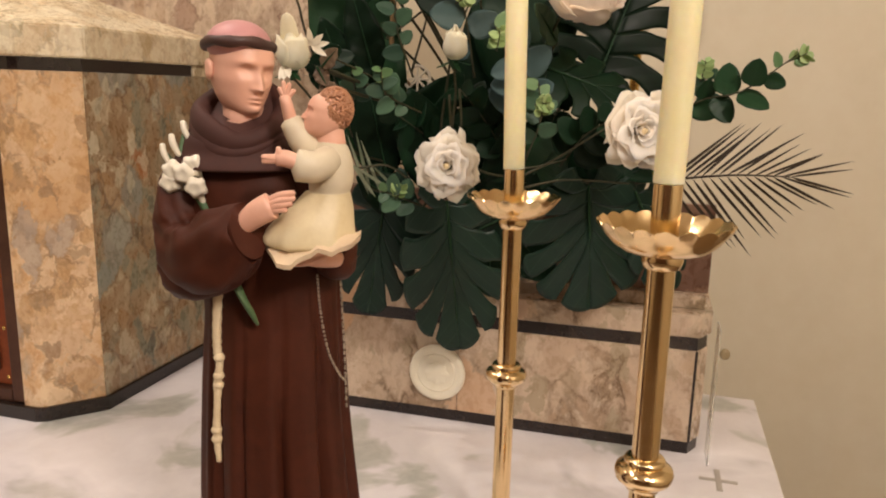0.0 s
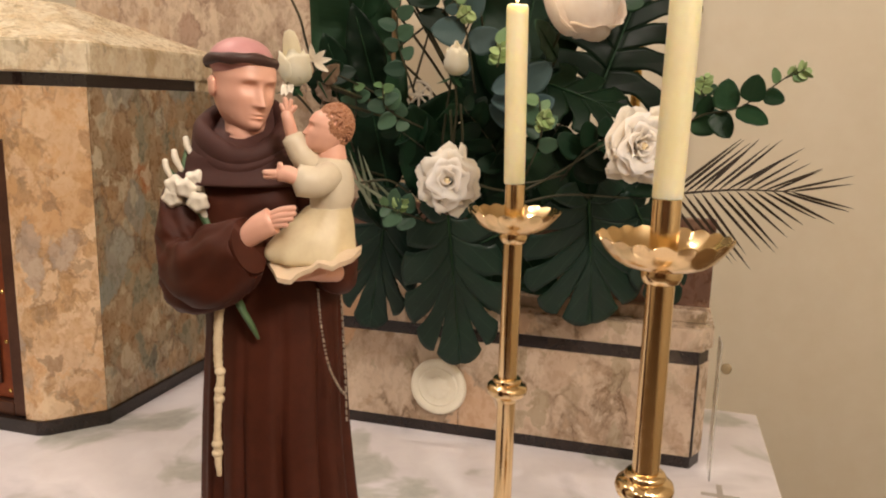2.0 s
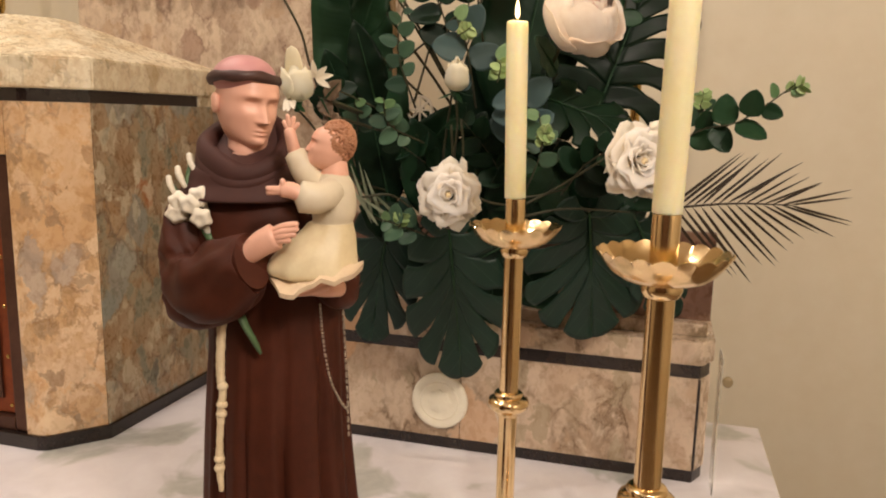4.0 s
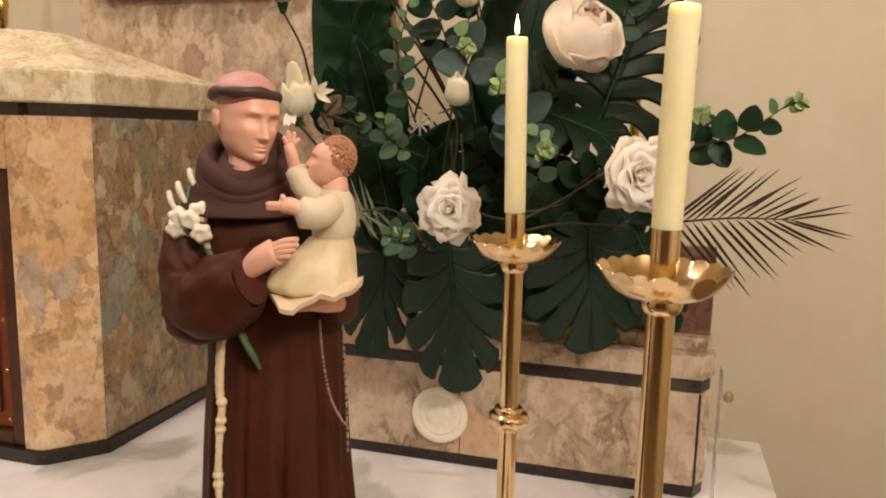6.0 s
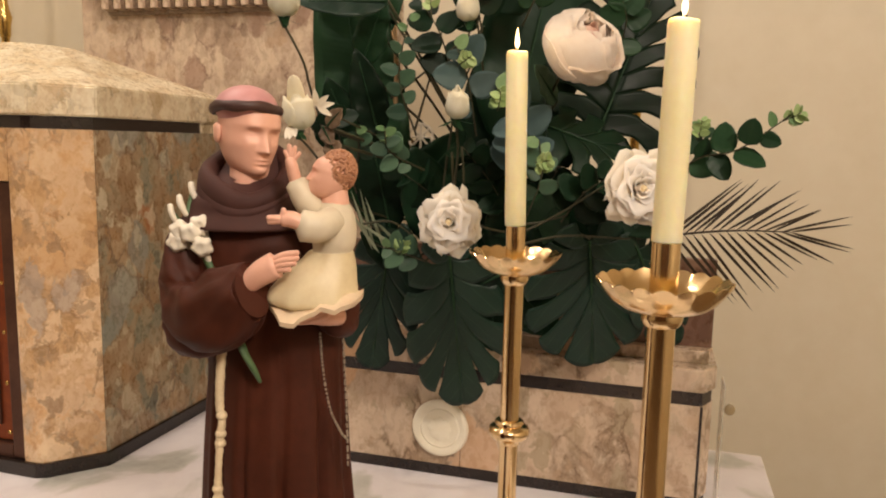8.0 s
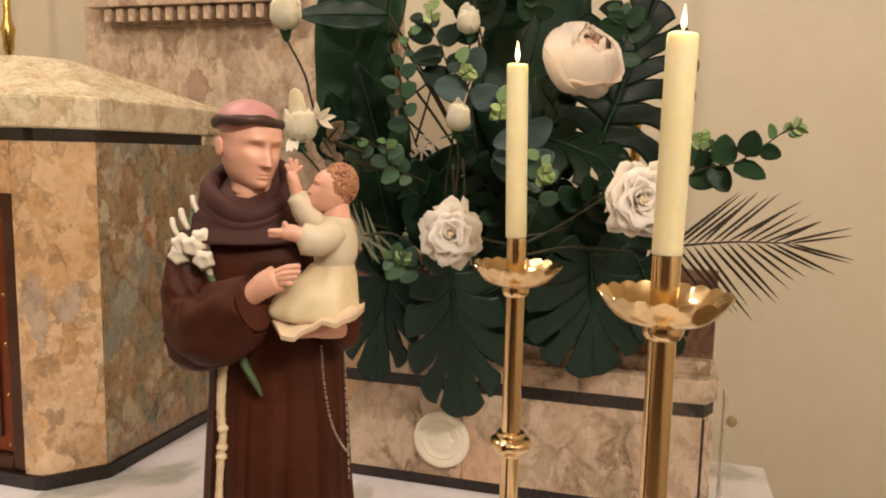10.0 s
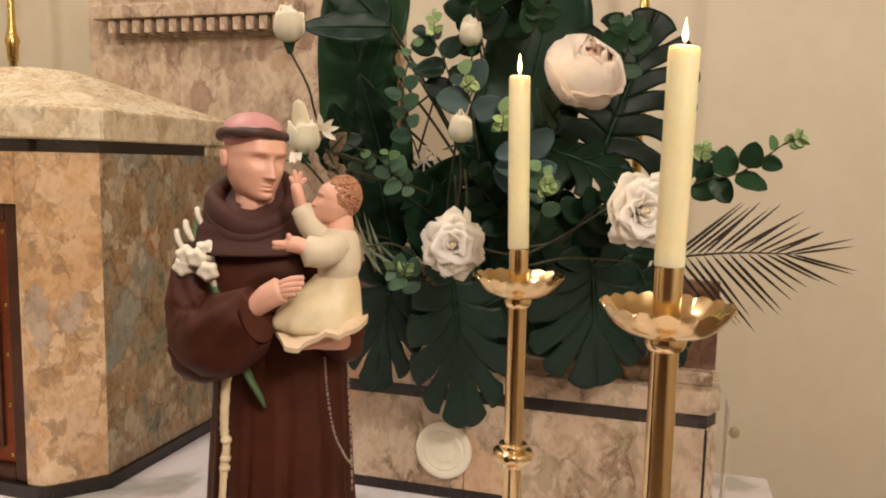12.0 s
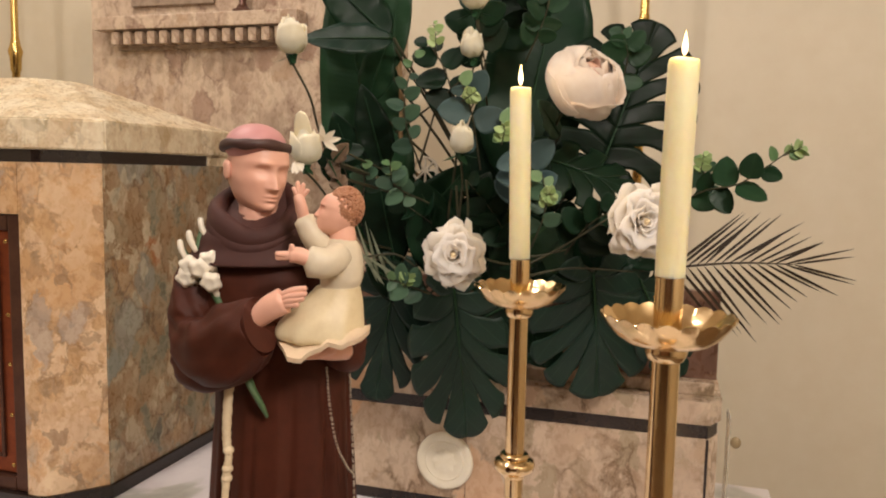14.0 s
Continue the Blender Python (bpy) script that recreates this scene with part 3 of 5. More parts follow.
loft(st, [section((-0.302, 0.955, 0.792), (-0.184, 0.955, 0.794), 0.04),
          section((-0.32, 0.955, 0.762), (-0.167, 0.955, 0.765), 0.05),
          section((-0.322, 0.955, 0.725), (-0.155, 0.955, 0.729), 0.055),
          section((-0.318, 0.955, 0.681), (-0.139, 0.955, 0.685), 0.056),
          section((-0.301, 0.955, 0.636), (-0.125, 0.955, 0.64), 0.055),
          section((-0.294, 0.955, 0.591), (-0.122, 0.955, 0.595), 0.056),
          section((-0.296, 0.955, 0.53), (-0.119, 0.955, 0.534), 0.06),
          section((-0.299, 0.955, 0.451), (-0.116, 0.955, 0.456), 0.066),
          section((-0.303, 0.955, 0.315), (-0.104, 0.955, 0.319), 0.074),
          (-0.196, 0.955, 0.18, 0.108, 0.085), (-0.196, 0.955, 0.035, 0.118, 0.096)], ROBE, fold=pleats)
lathe(st, [(0.135, 0), (0.135, 0.026), (0.125, 0.034)], 40, None, ROBE, (-0.196, 0.955))
# shoulder cape and cowl
loft(st, [section((-0.266, 0.988, 0.866), (-0.208, 0.988, 0.866), 0.022),
          section((-0.284, 0.984, 0.846), (-0.194, 0.984, 0.847), 0.030),
          section((-0.300, 0.968, 0.822), (-0.182, 0.968, 0.824), 0.042),
          section((-0.310, 0.953, 0.806), (-0.176, 0.953, 0.809), 0.053),
          section((-0.318, 0.951, 0.787), (-0.17, 0.951, 0.79), 0.056),
          section((-0.324, 0.95, 0.773), (-0.165, 0.95, 0.776), 0.0615),
          section((-0.324, 0.95, 0.768), (-0.166, 0.95, 0.771), 0.0615),
          section((-0.321, 0.951, 0.766), (-0.168, 0.951, 0.77), 0.055)], CAPE,
     fold=lambda s, t: 0.012 * math.sin(4 * t + 1) * s)
cc = (-0.241, 0.950, 0.837)
for lift, grow, ra, rb in ((-0.004, 0.98, 0.0115, 0.015), (-0.016, 1.08, 0.008, 0.010)):
    cowl = []
    for i in range(25):
        a = 2 * math.pi * i / 24
        x, y = math.cos(a), math.sin(a)
        cowl.append((cc[0] + 0.050 * grow * x, cc[1] + 0.045 * grow * y, cc[2] + lift + 0.029 * y - 0.003 * x + 0.0025 * math.sin(3 * a + grow * 9), ra, rb + 0.003 * math.sin(2 * a)))
    tube(st, cowl, 14, CAPE, 2)

# head, turned a little aside
hc = (-0.238, 0.947, 0.888)
HEAD_TURN = (9, 3, 46)


def bell(x, middle, width):
    return math.exp(-(((x - middle) / width) ** 2))


HEAD_LEVELS = ((0.040, 0.016, 0.018, 0.020), (0.028, 0.0315, 0.033, 0.036), (0.012, 0.0365, 0.0392, 0.042), (0.0, 0.0362, 0.0375, 0.042), (-0.012, 0.0352, 0.0385, 0.040),
               (-0.022, 0.0318, 0.0388, 0.035), (-0.031, 0.0282, 0.0384, 0.026), (-0.0395, 0.0228, 0.0376, 0.016), (-0.0455, 0.0160, 0.0338, 0.009), (-0.0488, 0.008, 0.024, 0.002))


def carved_head(bm, m, size, mat, soft=1.0, tall=1.0):
    """A plain carved head looking along its own -y: level rings from crown to chin, with brow, eye hollows, lids, straight nose, lips and chin in relief."""
    rings = []
    for z, w, f, b in smooth_line([(q[0], *q[1:]) for q in HEAD_LEVELS], 8):
        ring = []
        for k in range(120):
            a = 2 * math.pi * k / 120
            x, y = w * math.sin(a), (-f if math.cos(a) > 0 else -b) * math.cos(a)
            if math.cos(a) > 0:
                u = abs(x)
                nose = min(1.0, max(0.0, (0.007 - z) / 0.024)) if z > -0.017 else bell(z, -0.017, 0.0034)
                push = 0.0105 * nose * bell(x, 0, 0.0042 + 0.0022 * nose) + 0.0022 * bell(z, -0.0175, 0.003) * bell(u, 0.006, 0.003)
                push += 0.0030 * bell(z, 0.0095, 0.0036) * bell(u, 0.014, 0.009)
                push -= 0.0066 * bell(z, 0.0008, 0.0055) * bell(u, 0.0135, 0.0075)
                push += 0.0036 * bell(z, -0.0005, 0.0032) * bell(u, 0.014, 0.0055) - 0.0009 * bell(z, -0.0012, 0.0007) * bell(u, 0.014, 0.0055)
                push += 0.0024 * bell(z, -0.0272, 0.0016) * bell(x, 0, 0.007) + 0.0026 * bell(z, -0.0318, 0.0018) * bell(x, 0, 0.0062)
                push -= 0.0012 * bell(z, -0.0295, 0.0008) * bell(x, 0, 0.008) + 0.0016 * bell(z, -0.0352, 0.0018) * bell(x, 0, 0.008)
                push += 0.0030 * bell(z, -0.0410, 0.0050) * bell(x, 0, 0.009) + 0.0016 * bell(z, -0.012, 0.008) * bell(u, 0.021, 0.007)
                y -= push * soft * min(1.0, math.cos(a) * 3)
            ring.append(bm.verts.new(m @ (Vector((x, y, z * tall)) * size)))
        rings.append(ring)
    for a, b in zip(rings, rings[1:]):
        for k in range(120):
            bm.faces.new((a[k], a[(k + 1) % 120], b[(k + 1) % 120], b[k])).material_index = mat
    for ring in (rings[0], rings[-1]):
        bm.faces.new(ring).material_index = mat


hm = pose(*hc, *HEAD_TURN)
carved_head(st, hm, 1.0, SKIN, 1.0, 1.08)
for s in (-1, 1):
    e = hm @ Vector((s * 0.037, 0.010, -0.006))
    ball(st, e, (0.005, 0.009, 0.0125), SKIN, 16, (0, 0, 30), lambda v: 0.16 * bell(v.z, 0.5, 0.25) - 0.22 * bell(v.x * s, 0.8, 0.4) * bell(v.z, 0.1, 0.4))
tube(st, [(*(-0.239, 0.952, 0.849), 0.024), (*(-0.239, 0.952, 0.826), 0.0255), (*(-0.244, 0.955, 0.797), 0.032)], 20, SKIN)
dome = (-0.241, 0.948, 0.916)
ball(st, dome, (0.0378, 0.0428, 0.0275), SCALP, 28)
band = []
for i in range(33):
    a = 2 * math.pi * i / 32
    band.append((dome[0] + 0.0395 * math.cos(a), dome[1] + 0.0445 * math.sin(a), dome[2] - 0.003 + 0.0008 * math.sin(5 * a) - 0.004 * math.sin(a), 0.0048 + 0.0004 * math.sin(9 * a), 0.0064 + 0.0004 * math.sin(7 * a) + 0.0004 * math.sin(23 * a)))
tube(st, band, 10, HAIR, 2)
ball(st, (dome[0] - 0.003, dome[1] + 0.02, dome[2] - 0.014), (0.0375, 0.03, 0.026), HAIR, 20)


def drape(s, t):
    return min(1.0, (1 - s) * 5) * (0.06 * math.sin(5 * t + 9 * s) + 0.04 * math.sin(9 * t - 14 * s) + 0.05 * math.sin(26 * s + 2 * t) * math.sin(math.pi * s)
                               + (0.10 * bell(s, 0.25 + 0.03 * math.sin(t), 0.022) + 0.09 * bell(s, 0.35 + 0.03 * math.cos(t), 0.02) - 0.05 * bell(s, 0.30, 0.02)))


# wide sleeve and the arm laid across
tube(st, [(*(-0.305, 0.955, 0.768), 0.026, 0.03), (*(-0.314, 0.94, 0.728), 0.031, 0.034), (*(-0.312, 0.915, 0.684), 0.026, 0.032), (*(-0.284, 0.885, 0.667), 0.03, 0.046),
          (*(-0.246, 0.865, 0.684), 0.028, 0.046), (*(-0.218, 0.853, 0.704), 0.025, 0.036), (*(-0.211, 0.848, 0.708), 0.022, 0.032)], 40, ROBE, 8, drape, 0.05)
tube(st, [(*(-0.321, 0.925, 0.691), 0.018, 0.02), (*(-0.319, 0.915, 0.652), 0.018, 0.026), (*(-0.298, 0.895, 0.641), 0.02, 0.028), (*(-0.261, 0.88, 0.651), 0.018, 0.026), (*(-0.229, 0.875, 0.669), 0.014, 0.02)], 24, ROBE, 5, drape)
tube(st, [(*(-0.231, 0.86, 0.704), 0.010, 0.011), (*(-0.216, 0.853, 0.716), 0.0105, 0.0125), (*(-0.2, 0.848, 0.729), 0.012, 0.015), (*(-0.184, 0.846, 0.738), 0.012, 0.016)], 14, SKIN)
for h0, hx in (((-0.186, 0.845, 0.744), (-0.157, 0.838, 0.754)), ((-0.186, 0.843, 0.739), (-0.157, 0.838, 0.748)),
               ((-0.186, 0.843, 0.735), (-0.16, 0.838, 0.742)), ((-0.188, 0.845, 0.73), (-0.166, 0.838, 0.735))):
    tube(st, [(*h0, 0.0048), ((h0[0] + hx[0]) / 2, h0[1] - 0.006, (h0[2] + hx[2]) / 2 + 0.002, 0.0044), (*hx, 0.0032)], 10, SKIN)
# the other sleeve, behind the child, and its hand under the cloth
tube(st, [(*(-0.181, 0.96, 0.768), 0.03), (*(-0.142, 0.955, 0.715), 0.032), (*(-0.123, 0.925, 0.674), 0.026, 0.036), (*(-0.124, 0.905, 0.653), 0.022, 0.026)], 24, ROBE, 6, drape)
tube(st, [(*(-0.119, 0.895, 0.669), 0.011), (*(-0.134, 0.872, 0.675), 0.013, 0.012), (*(-0.15, 0.862, 0.677), 0.009, 0.01)], 14, SKIN)
for (a, b) in (((-0.129, 0.86, 0.684), (-0.157, 0.852, 0.676)), ((-0.128, 0.86, 0.68), (-0.164, 0.855, 0.671)), ((-0.119, 0.858, 0.688), (-0.133, 0.846, 0.693))):
    tube(st, [(*a, 0.006), ((a[0] + b[0]) / 2, a[1] - 0.004, (a[2] + b[2]) / 2 - 0.002, 0.0055), (*b, 0.0042)], 10, SKIN)
# the cloth under the child: two leaves meeting in a low ridge
cl = [(-0.198, 0.868, 0.688), (-0.086, 0.858, 0.709), (-0.086, 0.838, 0.703), (-0.176, 0.825, 0.676), (-0.196, 0.895, 0.674), (-0.101, 0.9, 0.697)]
for quad in ((0, 4, 5, 1), (0, 3, 2, 1)):
    p, q, r, s = [Vector(cl[i]) for i in quad]
    layers = []
    for drop in (0.0, 0.006):
        layers.append([[st.verts.new(p.lerp(s, u / 12).lerp(q.lerp(r, u / 12), v / 6) + Vector((0, drop * 0.4, -drop + 0.0035 * math.sin(u * 0.9 + v * 0.5) * v / 6 + 0.002 * math.sin(u * 2.1 + 1)))) for u in range(13)] for v in range(7)])
    for g in layers:
        for v in range(6):
            for u in range(12):
                st.faces.new((g[v][u], g[v][u + 1], g[v + 1][u + 1], g[v + 1][u])).material_index = BOOK
    edge = [(v, 0) for v in range(7)] + [(6, u) for u in range(1, 13)] + [(v, 12) for v in range(5, -1, -1)] + [(0, u) for u in range(11, 0, -1)]
    for (v0, u0), (v1, u1) in zip(edge, edge[1:] + edge[:1]):
        st.faces.new((layers[0][v0][u0], layers[0][v1][u1], layers[1][v1][u1], layers[1][v0][u0])).material_index = BOOK
# the child
loft(st, [section((-0.136, 0.885, 0.81), (-0.113, 0.885, 0.81), 0.014), section((-0.144, 0.885, 0.8), (-0.103, 0.885, 0.801), 0.022),
          section((-0.147, 0.885, 0.781), (-0.098, 0.885, 0.782), 0.026), section((-0.149, 0.885, 0.761), (-0.098, 0.885, 0.762), 0.027),
          section((-0.149, 0.885, 0.749), (-0.102, 0.885, 0.75), 0.025), section((-0.158, 0.883, 0.742), (-0.101, 0.883, 0.743), 0.027)], GOWN, 40)
loft(st, [section((-0.153, 0.884, 0.749), (-0.101, 0.884, 0.751), 0.025), section((-0.168, 0.882, 0.734), (-0.098, 0.882, 0.735), 0.03),
          section((-0.188, 0.878, 0.716), (-0.097, 0.878, 0.718), 0.036), section((-0.2, 0.874, 0.7), (-0.096, 0.874, 0.703), 0.037),
          section((-0.199, 0.872, 0.689), (-0.097, 0.872, 0.695), 0.036), section((-0.191, 0.87, 0.684), (-0.1, 0.87, 0.691), 0.03)], GOLD, 48,
     fold=lambda s, t: 0.05 * s * math.sin(7 * t + 3 * s) + 0.03 * s * math.sin(12 * t))
tube(st, [(*(-0.123, 0.87, 0.789), 0.016), (*(-0.135, 0.85, 0.782), 0.0175), (*(-0.154, 0.842, 0.784), 0.015, 0.018)], 18, GOWN)
tube(st, [(*(-0.151, 0.842, 0.785), 0.0085), (*(-0.165, 0.84, 0.791), 0.0085, 0.0095), (*(-0.176, 0.838, 0.791), 0.006, 0.008)], 12, SKIN)
for b in ((-0.19, 0.836, 0.788), (-0.19, 0.834, 0.793), (-0.173, 0.836, 0.803)):
    a = (-0.171, 0.838, 0.791)
    tube(st, [(*a, 0.0048), (*[(p + q) / 2 for p, q in zip(a, b)], 0.0042), (*b, 0.0028)], 8, SKIN)
tube(st, [(*(-0.135, 0.888, 0.791), 0.014), (*(-0.153, 0.88, 0.805), 0.0155), (*(-0.167, 0.878, 0.83), 0.0125)], 18, GOWN)
tube(st, [(*(-0.167, 0.878, 0.83), 0.0075), (*(-0.171, 0.876, 0.848), 0.009, 0.007), (*(-0.173, 0.876, 0.857), 0.007, 0.006)], 12, SKIN)
for b in ((-0.179, 0.874, 0.866), (-0.174, 0.874, 0.873), (-0.167, 0.875, 0.871), (-0.162, 0.877, 0.864)):
    a = (-0.172, 0.876, 0.855)
    tube(st, [(*a, 0.0042), (*[(p + q) / 2 for p, q in zip(a, b)], 0.0036), (*b, 0.0024)], 8, SKIN)
tube(st, [(*(-0.123, 0.885, 0.826), 0.014), (*(-0.123, 0.885, 0.806), 0.017)], 14, SKIN)
kc = (-0.128, 0.882, 0.838)
carved_head(st, pose(*kc, -14, 0, -78), 0.56, SKIN, 0.8)
kh = (-0.120, 0.887, 0.843)
rnd = random.Random(17)
ball(st, kh, (0.0196, 0.0228, 0.0240), AUBURN, 40, (0, 12, -20))
km = pose(*kh, 0, 12, -20)
for i in range(230):
    d = Vector((rnd.gauss(0, 1), rnd.gauss(0, 1), rnd.gauss(0, 1))).normalized()
    if d.x < -0.36 and d.z < 0.26 + 0.5 * max(0.0, -d.x - 0.5) or d.z < -0.9:
        continue
    c = Vector((d.x * 0.0196, d.y * 0.0228, d.z * 0.0240))
    side = d.cross(Vector((rnd.uniform(-0.4, 0.4), rnd.uniform(-0.4, 0.4), 1))).normalized()
    up = side.cross(d)
    r = rnd.uniform(0.0026, 0.0048)
    spin = rnd.choice((-1, 1))
    curl = [km @ (c + (side * math.cos(spin * q) + up * math.sin(spin * q)) * r * (1 - 0.11 * q) + d * 0.0003 * q) for q in (0, 1.0, 2.0, 3.0, 4.0, 5.0)]
    tube(st, [(*p, 0.0024 - 0.00016 * k) for k, p in enumerate(curl)], 6, AUBURN, 2)
# lilies on their stem
for c, s in (((-0.313, 0.915, 0.799), 0.8), ((-0.326, 0.92, 0.787), 0.7), ((-0.302, 0.925, 0.814), 0.7)):
    tube(st, [(c[0] + 0.006, c[1], c[2] - 0.014, 0.003), (c[0], c[1] - 0.002, c[2], 0.0054 * s), (c[0] - 0.002, c[1], c[2] + 0.010, 0.0034)], 10, LILY)
for c, turn in (((-0.286, 0.905, 0.775), 0.2), ((-0.311, 0.908, 0.768), 1.1), ((-0.283, 0.9, 0.75), 0.6), ((-0.316, 0.91, 0.754), 1.9), ((-0.297, 0.902, 0.766), 2.6)):
    tube(st, [(c[0] + 0.006, c[1] + 0.008, c[2] - 0.024, 0.003), (c[0], c[1], c[2], 0.006)], 8, LILY)
    ball(st, (c[0], c[1] - 0.003, c[2]), (0.0128, 0.009, 0.0128), LILY, 30, (12, -8, 0),
         lambda v: 0.15 * (math.cos(5 * (math.atan2(v.z, v.x) + turn)) - 0.2) * (1 - abs(v.y)) + (0.35 * v.y if v.y < 0 and abs(v.x) + abs(v.z) < 0.5 else 0))
for row in (((-0.304, 0.93, 0.812), (-0.306, 0.92, 0.784), (-0.29, 0.915, 0.747), (-0.277, 0.91, 0.716)), ((-0.326, 0.925, 0.785), (-0.31, 0.92, 0.767), (-0.29, 0.915, 0.743), (-0.279, 0.91, 0.719))):
    tube(st, [(*q, 0.003) for q in row], 8, GREEN)
tube(st, [(*(-0.286, 0.91, 0.744), 0.006), (*(-0.273, 0.905, 0.717), 0.0045), (*(-0.27, 0.9, 0.707), 0.004)], 8, GREEN)
tube(st, [(*(-0.24, 0.885, 0.645), 0.006, 0.004), (*(-0.229, 0.882, 0.622), 0.007, 0.004), (*(-0.22, 0.884, 0.604), 0.006, 0.004), (*(-0.213, 0.887, 0.587), 0.002)], 10, GREEN)
# knotted cord and beads
tube(st, [(*(-0.26, 0.893, 0.629), 0.0056), (*(-0.262, 0.89, 0.598), 0.0055), (*(-0.263, 0.888, 0.559), 0.0054), (*(-0.26, 0.885, 0.539), 0.0045), (*(-0.262, 0.884, 0.516), 0.005), (*(-0.264, 0.882, 0.482), 0.0042),
          (*(-0.265, 0.88, 0.447), 0.005), (*(-0.263, 0.878, 0.412), 0.003)], 12, ROPE, 6, lambda s, t: 0.12 * math.sin(3 * t + 160 * s))
for c in ((-0.26, 0.885, 0.545), (-0.261, 0.884, 0.522), (-0.262, 0.884, 0.51), (-0.265, 0.88, 0.453), (-0.265, 0.88, 0.441)):
    ball(st, c, (0.0068, 0.0068, 0.0058), ROPE, 14, (12, 8, 0))
for row, count in ((((-0.141, 0.888, 0.649), (-0.137, 0.885, 0.606), (-0.128, 0.882, 0.558), (-0.115, 0.884, 0.528), (-0.108, 0.888, 0.518)), 46),
                   (((-0.116, 0.91, 0.635), (-0.113, 0.905, 0.586), (-0.11, 0.902, 0.536), (-0.108, 0.9, 0.479)), 44)):
    line = smooth_line(row, 20)
    for i in range(count):
        q = line[round(i * (len(line) - 1) / (count - 1))]
        ball(st, q, (0.0017, 0.0017, 0.0019), BEAD, 6)

STAND = Vector((-0.196, 0.955, 0))
bmesh.ops.translate(st, verts=st.verts[:], vec=-STAND)
stage = pose(0.034, -0.088, 0, 0, 0, 16)
statue = part("statue", st, [robe_mat, cape_mat, skin_mat, scalp_mat, hair_mat, auburn_mat, gown_mat, gown_gold, book_mat, lily_mat, lily_green, rope_mat, bead_mat])
statue.matrix_basis = stage @ Matrix.Translation(STAND)
tagged(statue, "painted plaster statue of a brown-robed friar holding a child and lilies", "statue")

# ---- the flower arrangement ----
TOWARD = Vector((math.sin(radians(16)), -math.cos(radians(16)), 0))
MOUTH = Vector((-0.38, 1.94, 0.67))

vase = thing("flower_vase", (-0.38, 1.96, 0.392), "dark brown vase hidden among leaves on the shelf", "vase")
vb = bmesh.new()
lathe(vb, [(0.05, 0), (0.052, 0.01), (0.075, 0.08), (0.08, 0.14), (0.06, 0.21), (0.056, 0.265), (0.05, 0.265), (0.05, 0.15)], 32)
part("body", vb, brown_marble, vase)


def placed(base, tip, face):
    """Local y runs from base to tip; local z looks as nearly as can be along face."""
    y = (Vector(tip) - Vector(base)).normalized()
    x = y.cross(Vector(face)).normalized()
    m = Matrix((x, y, x.cross(y))).transposed().to_4x4()
    m.translation = base
    return m


def sheet(bm, rows, mat=0):
    v = [[bm.verts.new(p) for p in row] for row in rows]
    for a, b in zip(v, v[1:]):
        for k in range(len(a) - 1):
            bm.faces.new((a[k], a[k + 1], b[k + 1], b[k])).material_index = mat


def thick(ob, t=0.0012):
    s = ob.modifiers.new("thickness", "SOLIDIFY")
    s.thickness = t
    return ob


def blade(length, width, point=0.55, bend=0.12, fold=0.1, wave=0.0, n=14, seed=0.0, blunt=0.75):
    """A leaf blade with a creased midrib, drooping towards its tip."""
    bm = bmesh.new()
    rows = []
    for i in range(n + 1):
        s = i / n
        w = 0.5 * width * max(0.03, math.sin(math.pi * min(1, s ** (0.75 + 0.35 * (point - 0.5) * 2))) ** blunt)
        row = []
        for k in range(-4, 5):
            a = k / 4
            row.append((a * w, s * length, -bend * length * s * s - fold * w * (1 - abs(a)) + wave * w * math.sin(s * 21 + seed + a) * a * a))
        rows.append(row)
    sheet(bm, rows)
    return bm


def monstera(length, width, lobes=6, bend=0.15, seed=0, gaps=(0.62, 0.82), deep=0.38, fan=0.8):
    """A heart-shaped blade whose margin is split between the ribs into broad fingers."""
    rnd = random.Random(seed)
    bm = bmesh.new()

    def spot(u, a):
        turn = u * math.pi * 0.94
        rim = Vector((0.5 * width * math.sin(turn) * (1 + 0.12 * math.cos(turn)), length * (0.42 + 0.58 * math.cos(turn))))
        if abs(u) < 0.1:
            rim.y += length * 0.04 * (1 - abs(u) / 0.1)
        rib = Vector((0, length * max(0.02, fan * (1 - abs(u) * 1.12))))
        p = rib.lerp(rim, a)
        p.y += 0.10 * length * math.sin(math.pi * a) * (1 if abs(u) > 0.3 else abs(u) / 0.3) * 0.5
        s = p.y / length
        q = p.x / (0.5 * width)
        z = -bend * length * max(0, s) ** 2 - 0.10 * width * q * q + 0.02 * width * abs(q) + 0.035 * width * noise.noise(Vector((p.x * 9 + seed, p.y * 9, 1)))
        return (p.x, p.y, z)

    for side in (-1, 1):
        for j in range(lobes):
            u0, u1 = j / lobes, (j + 1) / lobes
            gap, slit = rnd.uniform(*gaps), rnd.uniform(deep, deep + 0.24)
            rows = []
            for i in range(13):
                a = i / 12
                narrow = 1 - (1 - gap) * min(1, max(0, (a - slit) / 0.16)) ** 0.6
                rows.append([spot(side * max(0.0, u0 + (u1 - u0) * (0.5 + (k / 6 - 0.5) * (narrow if k > 3 or j else 1.0))),
                                  a * (1 - 0.07 * max(0, (a - 0.8) / 0.2) * (abs(k / 6 - 0.5) * 2) ** 2)) for k in range(7)])
            sheet(bm, rows)
    return bm


def stem_part(parent, points, r0, r1, material=None, name="stem"):
    bm = bmesh.new()
    k = len(points) - 1
    tube(bm, [(*p, r0 + (r1 - r0) * i / k) for i, p in enumerate(points)], 8, 0, 4)
    return part(name, bm, material or stem_mat, parent)


